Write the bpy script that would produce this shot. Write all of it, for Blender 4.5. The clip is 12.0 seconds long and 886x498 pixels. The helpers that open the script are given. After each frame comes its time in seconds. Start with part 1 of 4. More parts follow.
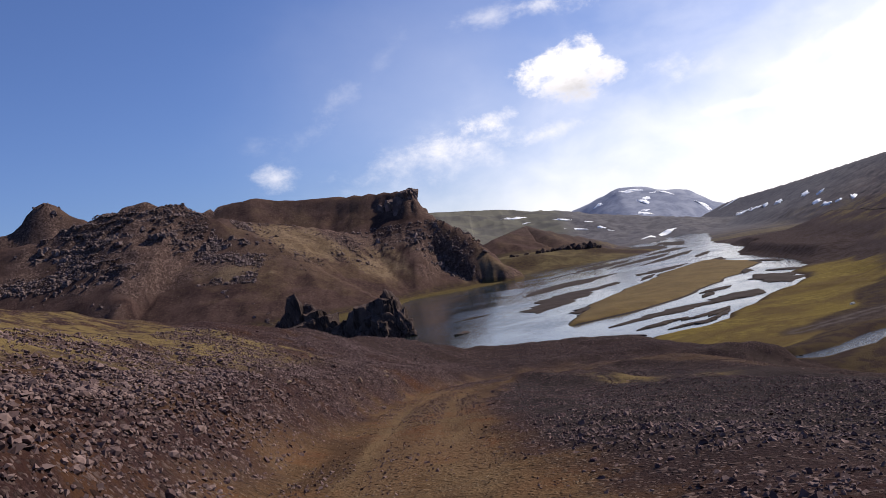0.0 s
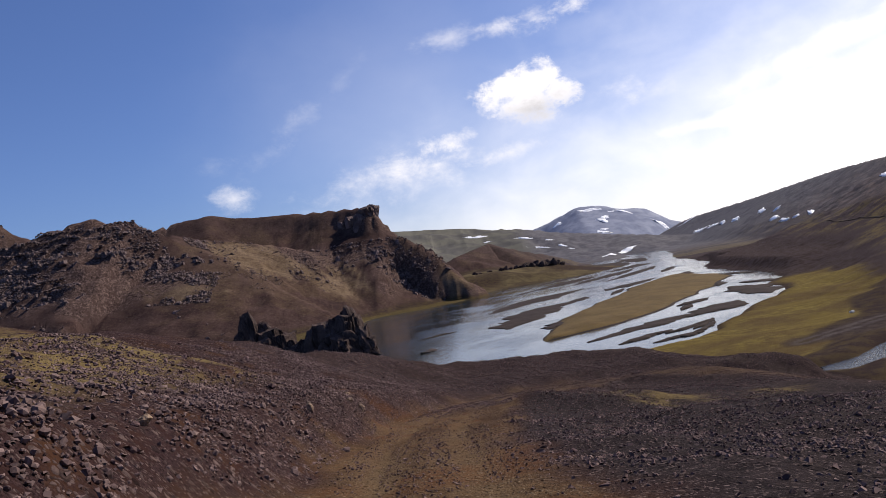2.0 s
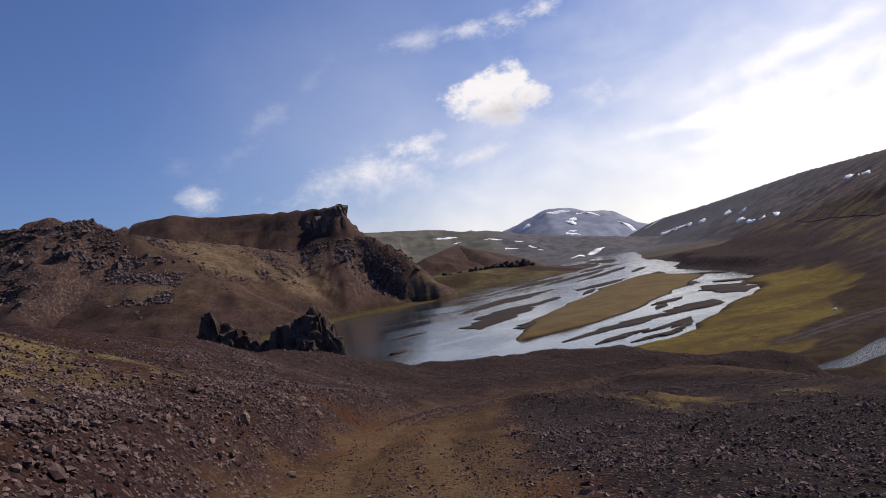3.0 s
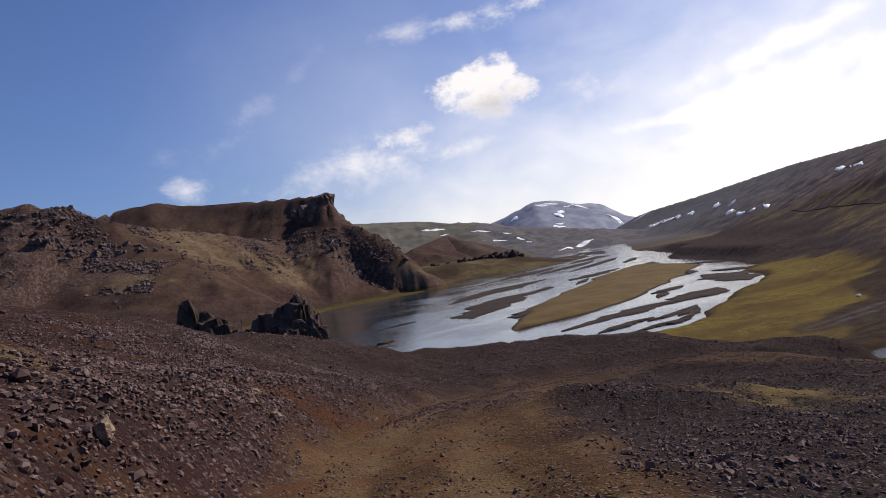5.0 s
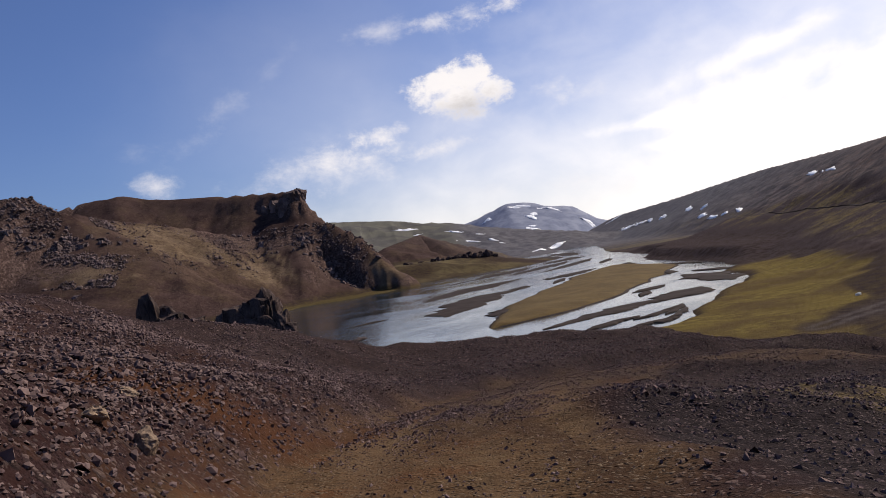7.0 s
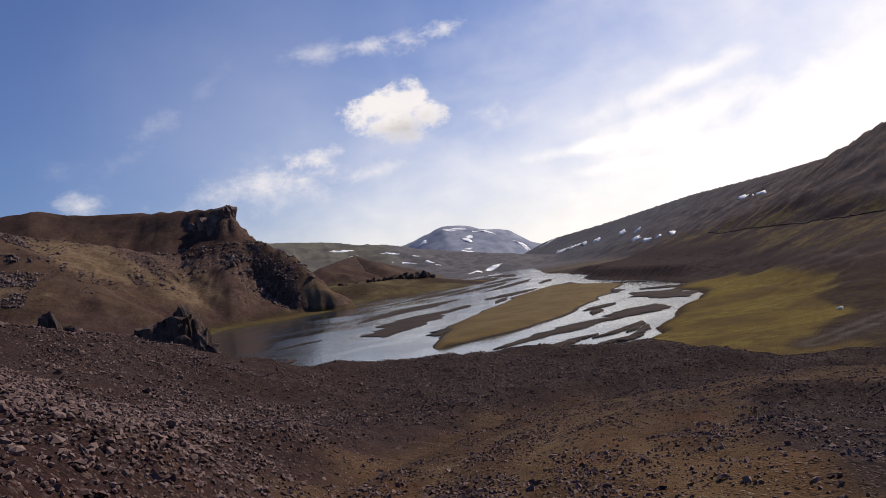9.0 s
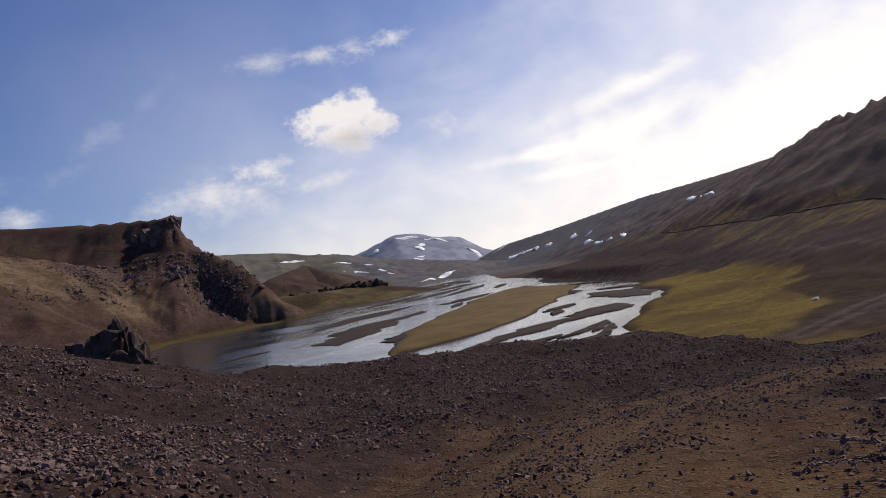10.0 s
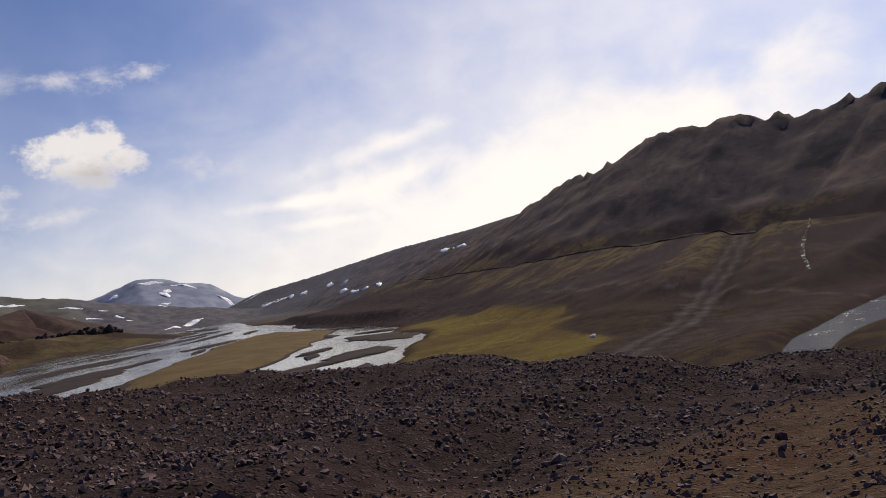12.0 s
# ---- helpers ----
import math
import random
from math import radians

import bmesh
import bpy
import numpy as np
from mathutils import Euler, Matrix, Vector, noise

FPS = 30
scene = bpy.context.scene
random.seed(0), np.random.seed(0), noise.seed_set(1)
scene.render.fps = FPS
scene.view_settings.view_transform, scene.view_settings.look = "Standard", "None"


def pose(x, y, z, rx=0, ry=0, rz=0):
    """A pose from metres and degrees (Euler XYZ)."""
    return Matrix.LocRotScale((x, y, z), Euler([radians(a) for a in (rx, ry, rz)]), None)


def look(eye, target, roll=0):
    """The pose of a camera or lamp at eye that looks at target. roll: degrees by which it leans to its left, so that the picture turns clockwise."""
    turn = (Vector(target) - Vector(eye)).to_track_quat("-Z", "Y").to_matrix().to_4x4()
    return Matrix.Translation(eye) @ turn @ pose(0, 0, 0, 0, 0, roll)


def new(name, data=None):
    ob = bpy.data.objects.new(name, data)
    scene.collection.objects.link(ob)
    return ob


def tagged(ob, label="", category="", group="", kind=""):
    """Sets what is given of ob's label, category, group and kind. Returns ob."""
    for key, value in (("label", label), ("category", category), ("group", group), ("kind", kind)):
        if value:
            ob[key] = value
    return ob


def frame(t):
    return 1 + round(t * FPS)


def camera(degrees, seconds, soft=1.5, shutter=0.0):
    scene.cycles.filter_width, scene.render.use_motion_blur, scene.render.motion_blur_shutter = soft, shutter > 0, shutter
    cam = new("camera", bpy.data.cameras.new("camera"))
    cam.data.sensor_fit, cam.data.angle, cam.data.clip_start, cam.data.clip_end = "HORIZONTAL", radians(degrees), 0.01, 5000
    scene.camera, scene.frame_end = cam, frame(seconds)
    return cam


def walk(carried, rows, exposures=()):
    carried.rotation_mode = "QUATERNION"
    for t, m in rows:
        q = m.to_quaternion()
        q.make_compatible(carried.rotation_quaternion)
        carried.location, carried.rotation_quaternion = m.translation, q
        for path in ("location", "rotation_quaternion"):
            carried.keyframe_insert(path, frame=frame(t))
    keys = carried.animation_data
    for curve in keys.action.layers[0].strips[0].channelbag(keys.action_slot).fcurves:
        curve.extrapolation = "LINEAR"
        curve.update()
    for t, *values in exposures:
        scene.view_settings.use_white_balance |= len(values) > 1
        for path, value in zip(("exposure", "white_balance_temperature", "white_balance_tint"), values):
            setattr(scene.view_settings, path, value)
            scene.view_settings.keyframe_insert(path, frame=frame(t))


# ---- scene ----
LIGHTING = [(0.0, 0.55, 7000.0, 12.0), (2.0, 0.50, 7000.0, 12.0), (3.0, 0.29, 7100.0, 12.0), (5.0, 0.37, 7200.0, 12.0), (7.0, 0.33, 7250.0, 12.0), (9.0, 0.24, 7300.0, 12.0), (11.0, 0.13, 7350.0, 12.0), (12.0, 0.09, 7400.0, 12.0)]   # seconds, stops, kelvin, tint
SKY_STRENGTH, SUN_POWER, WAVE = 0.08, 3.7, 0.28
CLOUD, PUFF, CLOUD_GREY, SKY_TINT = (11.6, 11.7, 12.2), (9.3, 9.5, 10.3), (4.9, 5.0, 5.5), (0.58, 0.72, 1.09)

def aimed(x, y, z, yaw, pitch, roll):
    """Camera pose: yaw to the left of +y, pitch up, lean to the left (degrees)."""
    a, b = radians(yaw), radians(pitch)
    ahead = Vector((-math.sin(a) * math.cos(b), math.cos(a) * math.cos(b), math.sin(b)))
    return look((x, y, z), Vector((x, y, z)) + ahead, roll)


# ---- camera ----
PATH = [
    (0.0, 0.001, 0.001, 16.939, -0.14, 0.98, -9.02),
    (0.5, -0.377, 3.095, 16.528, -0.49, 1.42, -9.25),
    (1.0, -0.697, 5.859, 16.138, -1.10, 1.83, -9.58),
    (1.5, -0.960, 8.649, 15.828, -2.02, 1.99, -9.49),
    (2.0, -1.120, 10.913, 15.537, -3.30, 2.00, -9.49),
    (2.5, -1.131, 13.181, 15.225, -4.58, 1.90, -9.51),
    (3.0, -1.169, 16.100, 14.851, -5.61, 1.75, -9.46),
    (5.0, -1.380, 24.439, 13.658, -6.46, 1.04, -9.21),
    (5.5, -1.415, 26.335, 13.395, -6.84, 0.86, -8.94),
    (6.0, -1.388, 28.042, 13.121, -7.29, 0.73, -8.71),
    (6.5, -1.336, 29.515, 12.911, -7.81, 0.69, -8.62),
    (7.0, -1.251, 31.389, 12.621, -8.50, 0.78, -8.46),
    (9.0, -0.438, 42.883, 11.258, -13.55, 1.78, -8.24),
    (9.5, 0.062, 45.991, 10.790, -15.26, 1.95, -8.71),
    (10.0, 0.695, 49.123, 10.315, -17.18, 1.84, -9.60),
    (10.5, 1.442, 52.010, 9.846, -19.24, 1.62, -10.57),
    (11.0, 2.598, 55.416, 9.421, -23.35, 2.15, -10.19),
    (11.5, 3.787, 58.142, 8.923, -28.70, 2.36, -9.34),
    (12.0, 5.918, 61.383, 8.320, -35.72, 2.69, -8.49),
]
cam = camera(60.29, 12.0, soft=0.6)
walk(cam, [(r[0], aimed(*r[1:])) for r in PATH], LIGHTING)

# ---- world and sun ----
SUN_AZ, SUN_EL = 62.0, 40.0          # degrees to the right of +y, above the horizon


def direction(az, el):
    a, e = radians(az), radians(el)
    return Vector((math.sin(a) * math.cos(e), math.cos(a) * math.cos(e), math.sin(e)))


class Nodes:
    """Short hand to wire shader nodes."""

    def __init__(self, tree):
        self.tree = tree
        tree.nodes.clear()

    def add(self, kind, **values):
        n = self.tree.nodes.new(kind)
        for k, v in values.items():
            if k in n.inputs:
                n.inputs[k].default_value = v
        return n

    def link(self, a, b):
        self.tree.links.new(a, b)

    def put(self, socket, value):
        if isinstance(value, bpy.types.NodeSocket):
            self.link(value, socket)
        else:
            socket.default_value = value

    def math(self, op, a, b=0.0, clamp=False):
        n = self.tree.nodes.new("ShaderNodeMath")
        n.operation, n.use_clamp = op, clamp
        self.put(n.inputs[0], a)
        self.put(n.inputs[1], b)
        return n.outputs[0]

    def dot(self, a, v):
        n = self.tree.nodes.new("ShaderNodeVectorMath")
        n.operation = "DOT_PRODUCT"
        self.put(n.inputs[0], a)
        n.inputs[1].default_value = v
        return n.outputs["Value"]

    def noise(self, vec, scale, detail=5.0, rough=0.55, distort=0.0):
        n = self.tree.nodes.new("ShaderNodeTexNoise")
        if vec is not None:
            self.put(n.inputs["Vector"], vec)
        n.inputs["Scale"].default_value = scale
        n.inputs["Detail"].default_value = detail
        n.inputs["Roughness"].default_value = rough
        n.inputs["Distortion"].default_value = distort
        return n.outputs["Fac"]

    def span(self, value, lo, hi, smooth=True):
        n = self.tree.nodes.new("ShaderNodeMapRange")
        n.interpolation_type = "SMOOTHSTEP" if smooth else "LINEAR"
        self.put(n.inputs["Value"], value)
        n.inputs["From Min"].default_value, n.inputs["From Max"].default_value = lo, hi
        return n.outputs[0]

    def mix(self, fac, a, b, kind="MIX"):
        n = self.tree.nodes.new("ShaderNodeMix")
        n.data_type, n.blend_type = "RGBA", kind
        self.put(n.inputs[0], fac)
        self.put(n.inputs[6], a if isinstance(a, bpy.types.NodeSocket) else (*a, 1))
        self.put(n.inputs[7], b if isinstance(b, bpy.types.NodeSocket) else (*b, 1))
        return n.outputs[2]

    def attr(self, name):
        n = self.tree.nodes.new("ShaderNodeAttribute")
        n.attribute_name = name
        return n.outputs["Fac"]


world = bpy.data.worlds.new("sky")
scene.world = world
world.use_nodes = True
N = Nodes(world.node_tree)
coord = N.add("ShaderNodeTexCoord").outputs["Generated"]
sky = N.add("ShaderNodeTexSky")
sky.sky_type, sky.sun_disc = "NISHITA", False
sky.sun_elevation, sky.sun_rotation = radians(SUN_EL), radians(SUN_AZ)
sky.altitude, sky.air_density, sky.dust_density, sky.ozone_density = 600, 1.0, 1.6, 3.0
stretch = N.add("ShaderNodeVectorMath")
stretch.operation = "MULTIPLY"
N.link(coord, stretch.inputs[0])
stretch.inputs[1].default_value = (1, 1, 1.5)
fine = N.noise(stretch.outputs[0], 24.0, 10.0, 0.66, 0.15)
broad = N.noise(stretch.outputs[0], 11.0, 6.0, 0.5, 0.2)


def cloud(az, el, wide, high, rough, edge, tilt=0.0, grain=None):
    """Cover of one cloud round a direction: sizes in degrees, edge from soft to crisp."""
    c = direction(az, el)
    r = Vector((c.y, -c.x, 0)).normalized()
    u = r.cross(c)
    t = radians(tilt)
    r, u = r * math.cos(t) + u * math.sin(t), u * math.cos(t) - r * math.sin(t)
    depth = N.math("MAXIMUM", N.dot(coord, c), 0.05)
    a = N.math("DIVIDE", N.dot(coord, r / math.tan(radians(wide))), depth)
    b = N.math("DIVIDE", N.dot(coord, u / math.tan(radians(high))), depth)
    far = N.math("SQRT", N.math("ADD", N.math("MULTIPLY", a, a), N.math("MULTIPLY", b, b)))
    body = N.math("ADD", N.math("SUBTRACT", 1.0, far), N.math("MULTIPLY", N.math("SUBTRACT", grain or fine, 0.5), rough))
    return N.span(body, 0.0, edge)


# az, el, wide, high, rough, edge, tilt, cover
# the single cumulus: a body with billowing lobes over a soft base
CUMULUS = [
    (11.30, 11.9, 3.9, 1.9, 2.0, 0.7, -9, 1.0), (10.10, 12.9, 1.8, 1.2, 2.4, 0.6, 0, 0.95), (12.30, 13.1, 2.0, 1.3, 2.4, 0.6, 0, 0.95), (13.70, 12.0, 1.5, 1.3, 2.4, 0.8, 0, 0.9),
    (8.70, 12.0, 1.4, 1.0, 2.6, 0.9, 0, 0.85), (11.70, 10.7, 3.2, 1.2, 2.2, 1.6, -9, 0.75),
]
# the ragged wedge below it and its tail
WEDGE_CLOUD = [
    (4.6, 9.7, 3.4, 1.0, 4.5, 1.7, 8, 0.75), (1.4, 8.6, 4.0, 1.1, 4.0, 2.0, 10, 0.62), (1.0, 8.0, 7.5, 2.4, 2.4, 1.7, 7, 0.8), (9.4, 8.3, 3.8, 0.8, 2.6, 1.4, 8, 0.7), (6.0, 8.5, 4.0, 1.1, 3.4, 2.0, 6, 0.5),
]
# small tufts and the broken band overhead
TUFTS = [
    (-11.5, 7.9, 1.9, 1.1, 2.8, 1.6, -6, 0.66), (15.6, 17.5, 2.6, 0.9, 3.2, 1.3, 16, 0.85), (12.9, 17.3, 2.2, 0.9, 3.4, 1.5, 8, 0.65), (10.2, 17.2, 2.0, 0.8, 3.4, 1.6, 10, 0.55), (6.2, 17.1, 3.0, 0.9, 3.2, 1.9, 4, 0.5),
]
WISPS = [
    (18.5, 11.3, 1.9, 1.4, 3.2, 1.8, 0, 0.6), (20.6, 10.6, 2.8, 1.2, 3.2, 2.2, 0, 0.45), (-6.0, 12.9, 2.8, 1.1, 3.4, 2.4, 30, 0.34), (-8.8, 10.6, 2.8, 1.1, 3.4, 2.4, 40, 0.28), (-2.0, 15.6, 2.8, 0.8, 3.2, 2.4, 40, 0.2),
    (-12.7, 10.4, 1.6, 0.9, 3.0, 2.2, 0, 0.22), (19.0, 4.0, 3.2, 1.2, 2.4, 1.8, -6, 0.5), (13.6, 4.4, 3.6, 1.2, 2.4, 2.0, -6, 0.35), (23.0, 3.2, 3.2, 1.2, 2.4, 1.8, -6, 0.5), (27.0, 2.6, 3.0, 1.0, 2.4, 1.8, -6, 0.45),
]
VEILS = [
    (33.0, 11.2, 7.5, 1.1, 2.4, 1.3, 12, 0.85), (25.4, 7.6, 5.4, 0.7, 1.6, 1.0, 1, 0.95), (28.0, 5.9, 6.4, 0.7, 1.6, 1.0, 1, 0.9), (33.0, 8.4, 10.0, 1.9, 1.8, 0.9, 12, 0.95), (45.0, 7.2, 24.0, 5.4, 1.2, 0.8, 12, 1.0),
    (60.0, 25.0, 36.0, 22.0, 0.4, 1.4, 0, 0.95), (42.0, 0.0, 52.0, 22.0, 0.4, 1.1, 0, 0.95), (26.0, 0.0, 70.0, 9.0, 0.4, 1.4, 0, 0.52), (38.0, 14.0, 30.0, 22.0, 0.4, 1.6, 0, 0.42), (4.0, 11.0, 22.0, 17.0, 0.3, 1.9, 0, 0.34),
]


def joined(sheets, grain=None):
    """Cover of several clouds together."""
    total = None
    for s in sheets:
        m = N.math("MULTIPLY", cloud(*s[:7], grain), s[7])
        total = m if total is None else N.math("SUBTRACT", N.math("ADD", total, m), N.math("MULTIPLY", total, m))
    return total


shade = N.mix(N.math("MULTIPLY", cloud(11.9, 11.1, 3.3, 1.6, 2.4, 1.5), 0.9), PUFF, CLOUD_GREY)
lit = N.mix(joined(VEILS, broad), N.mix(1.0, sky.outputs[0], SKY_TINT, "MULTIPLY"), CLOUD)
lit = N.mix(joined(CUMULUS + WEDGE_CLOUD + TUFTS + WISPS), lit, shade)
back = N.add("ShaderNodeBackground", Strength=SKY_STRENGTH)
N.link(lit, back.inputs["Color"])
N.link(back.outputs[0], N.add("ShaderNodeOutputWorld").inputs["Surface"])

sun = new("sun", bpy.data.lights.new("sun", "SUN"))
sun.data.energy, sun.data.angle, sun.data.color = SUN_POWER, radians(0.6), (1.0, 0.95, 0.88)
sun.matrix_world = look(direction(SUN_AZ, SUN_EL) * 300, (0, 0, 0))


# ---- noise and land ----
def hashed(ix, iy, seed):
    v = np.sin(ix * 127.1 + iy * 311.7 + seed * 74.7) * 43758.5453
    return v - np.floor(v)


def value_noise(x, y, seed=0):
    ix, iy = np.floor(x), np.floor(y)
    fx, fy = x - ix, y - iy
    fx, fy = fx * fx * (3 - 2 * fx), fy * fy * (3 - 2 * fy)
    a, b = hashed(ix, iy, seed), hashed(ix + 1, iy, seed)
    c, d = hashed(ix, iy + 1, seed), hashed(ix + 1, iy + 1, seed)
    return (a + (b - a) * fx) * (1 - fy) + (c + (d - c) * fx) * fy - 0.5


def fbm(x, y, octaves=4, seed=0, gain=0.5):
    out, amp = 0.0, 1.0
    for k in range(octaves):
        out = out + amp * value_noise(x * 2 ** k + 17.3 * k, y * 2 ** k - 9.1 * k, seed + k)
        amp *= gain
    return out


def ridged(x, y, octaves=4, seed=0):
    out, amp = 0.0, 1.0
    for k in range(octaves):
        out = out + amp * (1 - np.abs(4 * value_noise(x * 2 ** k + 5.3 * k, y * 2 ** k + 3.7 * k, seed + k)))
        amp *= 0.5
    return out - 0.9


def step(lo, hi, v):
    t = np.clip((v - lo) / (hi - lo), 0, 1)
    return t * t * (3 - 2 * t)


def near_line(x, y, line):
    """Distance to a plan polyline, signed (right positive), with the nearest place's other columns."""
    line = np.array(line, float)
    best = np.full(np.shape(x), 1e18)
    side = np.zeros(np.shape(x))
    cols = [np.zeros(np.shape(x)) for _ in range(line.shape[1])]
    for a, b in zip(line[:-1], line[1:]):
        dx, dy = b[0] - a[0], b[1] - a[1]
        u = np.clip(((x - a[0]) * dx + (y - a[1]) * dy) / (dx * dx + dy * dy), 0, 1)
        d2 = (x - a[0] - u * dx) ** 2 + (y - a[1] - u * dy) ** 2
        won = d2 < best
        best = np.where(won, d2, best)
        side = np.where(won, np.sign(dy * (x - a[0]) - dx * (y - a[1])), side)
        for k in range(len(cols)):
            cols[k] = np.where(won, a[k] + u * (b[k] - a[k]), cols[k])
    return np.sqrt(best), side, cols


TRACK = [(0.6, -40), (0, -12), (0, 0), (-0.7, 6), (-1.1, 12), (-1.3, 22), (-1.3, 31), (-0.4, 43), (0.7, 49), (2.6, 55.4), (5.9, 61.4), (10, 65.2), (15, 67.6), (22, 68.4), (30, 66), (42, 60), (70, 56)]
BEND_TRACK = [(2.6, 55.4), (5.9, 61.4), (9, 64.4), (12.5, 65.6), (16, 64.6), (19.5, 61), (23, 55.5), (28, 48), (36, 40), (48, 28), (62, 12)]   # driven line round the hairpin
HILL_TRACK = [(44, 99), (56.6, 104.1), (62.7, 106.1), (68, 108.4), (72.7, 111.1), (79, 114.7), (84.5, 117.2), (92.3, 120.6), (101.4, 124.8), (108.5, 128), (114, 130)]
OLD_PATH = [(104, 172), (96.4, 154.3), (88, 134), (82, 120.4), (78, 105), (75, 95)]
RIVER_Y = [60, 100, 112, 119, 123, 128, 134, 141, 151, 157, 166, 174, 190, 209, 217, 264, 294, 338, 404, 496, 620, 760, 1000, 2500]
RIVER_R = [18, 24, 26, 30, 40, 46, 50, 55, 62, 66, 74, 81, 88, 94, 103, 117, 119, 131, 158, 183, 218, 268, 345, 700]
SHORE_Y = [60, 150, 190, 250, 330, 400, 416, 433, 453, 490, 518, 530, 545, 554, 604, 640, 817, 950, 1000, 2500]
SHORE_L = [-60, -46, -30, -34, -30, -20, 10, 30, 40, 48, 56, 81, 108, 134, 172, 160, 158, 190, 300, 690]
STREAM = [(27, 88, 0.4), (30.5, 80.5, 0.7), (35, 77.5, 1.1), (41, 80, 1.0), (47, 85.5, 0.5), (53, 87.8, 0.8), (59, 88.6, 1.4), (68, 90.5, 1.8), (80, 92.5, 2.0), (104, 93, 2.0)]
# crest polylines (x, y, z), slope of the flanks, roughness, height and half width of the cap rock
MESA = [
    ([(-300, 520, 61), (-153, 539, 72), (-130, 545, 75), (-107, 550, 71), (-66, 546, 66), (-29, 529, 62.2), (-17, 521, 60.2)], 0.56, 2.0, 9.0, 10),
    ([(-16, 512, 42), (3, 494, 35), (14, 480, 26), (23, 468, 15), (31, 457, 4)], 0.62, 2.4, 9.0, 13),
]
NEAR_HILL = [
    ([(-429, 375, 60.2), (-273, 396, 57.6), (-214, 409, 60.2), (-192, 416, 66.7), (-175, 421, 71.2), (-160, 425, 74.5), (-140, 427, 69.3), (-121, 425, 58.9), (-104, 417, 40.7), (-88, 412, 19.9), (-73, 399, 5.6)], 0.62, 3.0, 2, 8),
    ([(-338, 466, 68.0), (-270, 488, 73.2), (-252, 499, 92.7), (-236, 505, 78.4), (-195, 518, 55.0)], 0.75, 3.6, 6.5, 9),
]
SPUR = [([(-124, 440, 63), (-115, 452, 60), (-96, 468, 56), (-75, 480, 51), (-56, 490, 45), (-40, 497, 40)], 0.52, 1.3, 0, 5)]
FAR_RANGE = [
    ([(20, 690, 24), (47, 698, 30), (91, 795, 41), (112, 742, 21)], 0.32, 3.0, 0, 5),
    ([(-700, 1600, 150), (-45, 1700, 136), (75, 1698, 124), (161, 1692, 109), (314, 1874, 88), (465, 1945, 50)], 0.20, 8.0, 0, 5),
    ([(500, 3800, 120), (628, 3748, 156), (713, 3733, 180), (799, 3715, 218), (896, 3693, 244), (1034, 3656, 222), (1202, 3605, 174), (1290, 3574, 115), (1377, 3542, 70)], 0.38, 14.0, 0, 5),
]
EAST_RANGE = [
    ([(760, 2050, 52), (715, 1824, 58), (656, 1413, 62), (539, 908, 65), (448, 629, 57), (335, 411, 48)], 0.42, 2.5, 0, 5),
    ([(276, 383, 33.5), (240, 294, 43.5), (229, 262, 44.5), (228, 231, 49.5), (235, 204, 49.5), (238, 188, 45), (240, 174, 47), (241, 160, 46), (240, 120, 48), (230, 40, 55), (190, -60, 55)], 0.54, 1.6, 0.8, 4),
]
BENCH = [(215, 420, 12), (172, 311, 12), (152, 239, 11), (132, 189, 11.3), (121, 158, 10.8), (115, 141, 10.5), (111, 129, 10.4), (110, 121, 10.2), (111, 108, 9.4), (108, 80, 10), (100, 40, 14), (86, -20, 20)]
RIDGES = MESA + NEAR_HILL + FAR_RANGE + EAST_RANGE + [(BENCH, 0.21, 1.2, 0, 5)] + SPUR


def mound(x, y, cx, cy, rx, ry, high):
    return high * np.exp(-(((x - cx) / rx) ** 2 + ((y - cy) / ry) ** 2))


def clearance(x, y, d, side, tx, ty):
    """How far a place lies outside the driven track, which spreads inwards round the bend."""
    s = ty + np.clip(tx - 6, 0, None)
    inner = np.interp(s, [8, 20, 28, 33, 40, 44, 48, 55, 62, 70, 85, 110], [2.0, 1.9, 2.0, 2.3, 2.6, 2.9, 3.4, 4.4, 4.9, 5.2, 5.0, 3.5])
    outer = np.interp(s, [10, 30, 48, 60, 70, 100], [2.2, 2.1, 2.3, 2.7, 3.3, 3.3])
    clear = d - np.where(side > 0, inner, outer) + np.clip((x - 10) * 0.8, 0, 6)
    return np.minimum(clear, near_line(x, y, BEND_TRACK)[0] - 2.5)


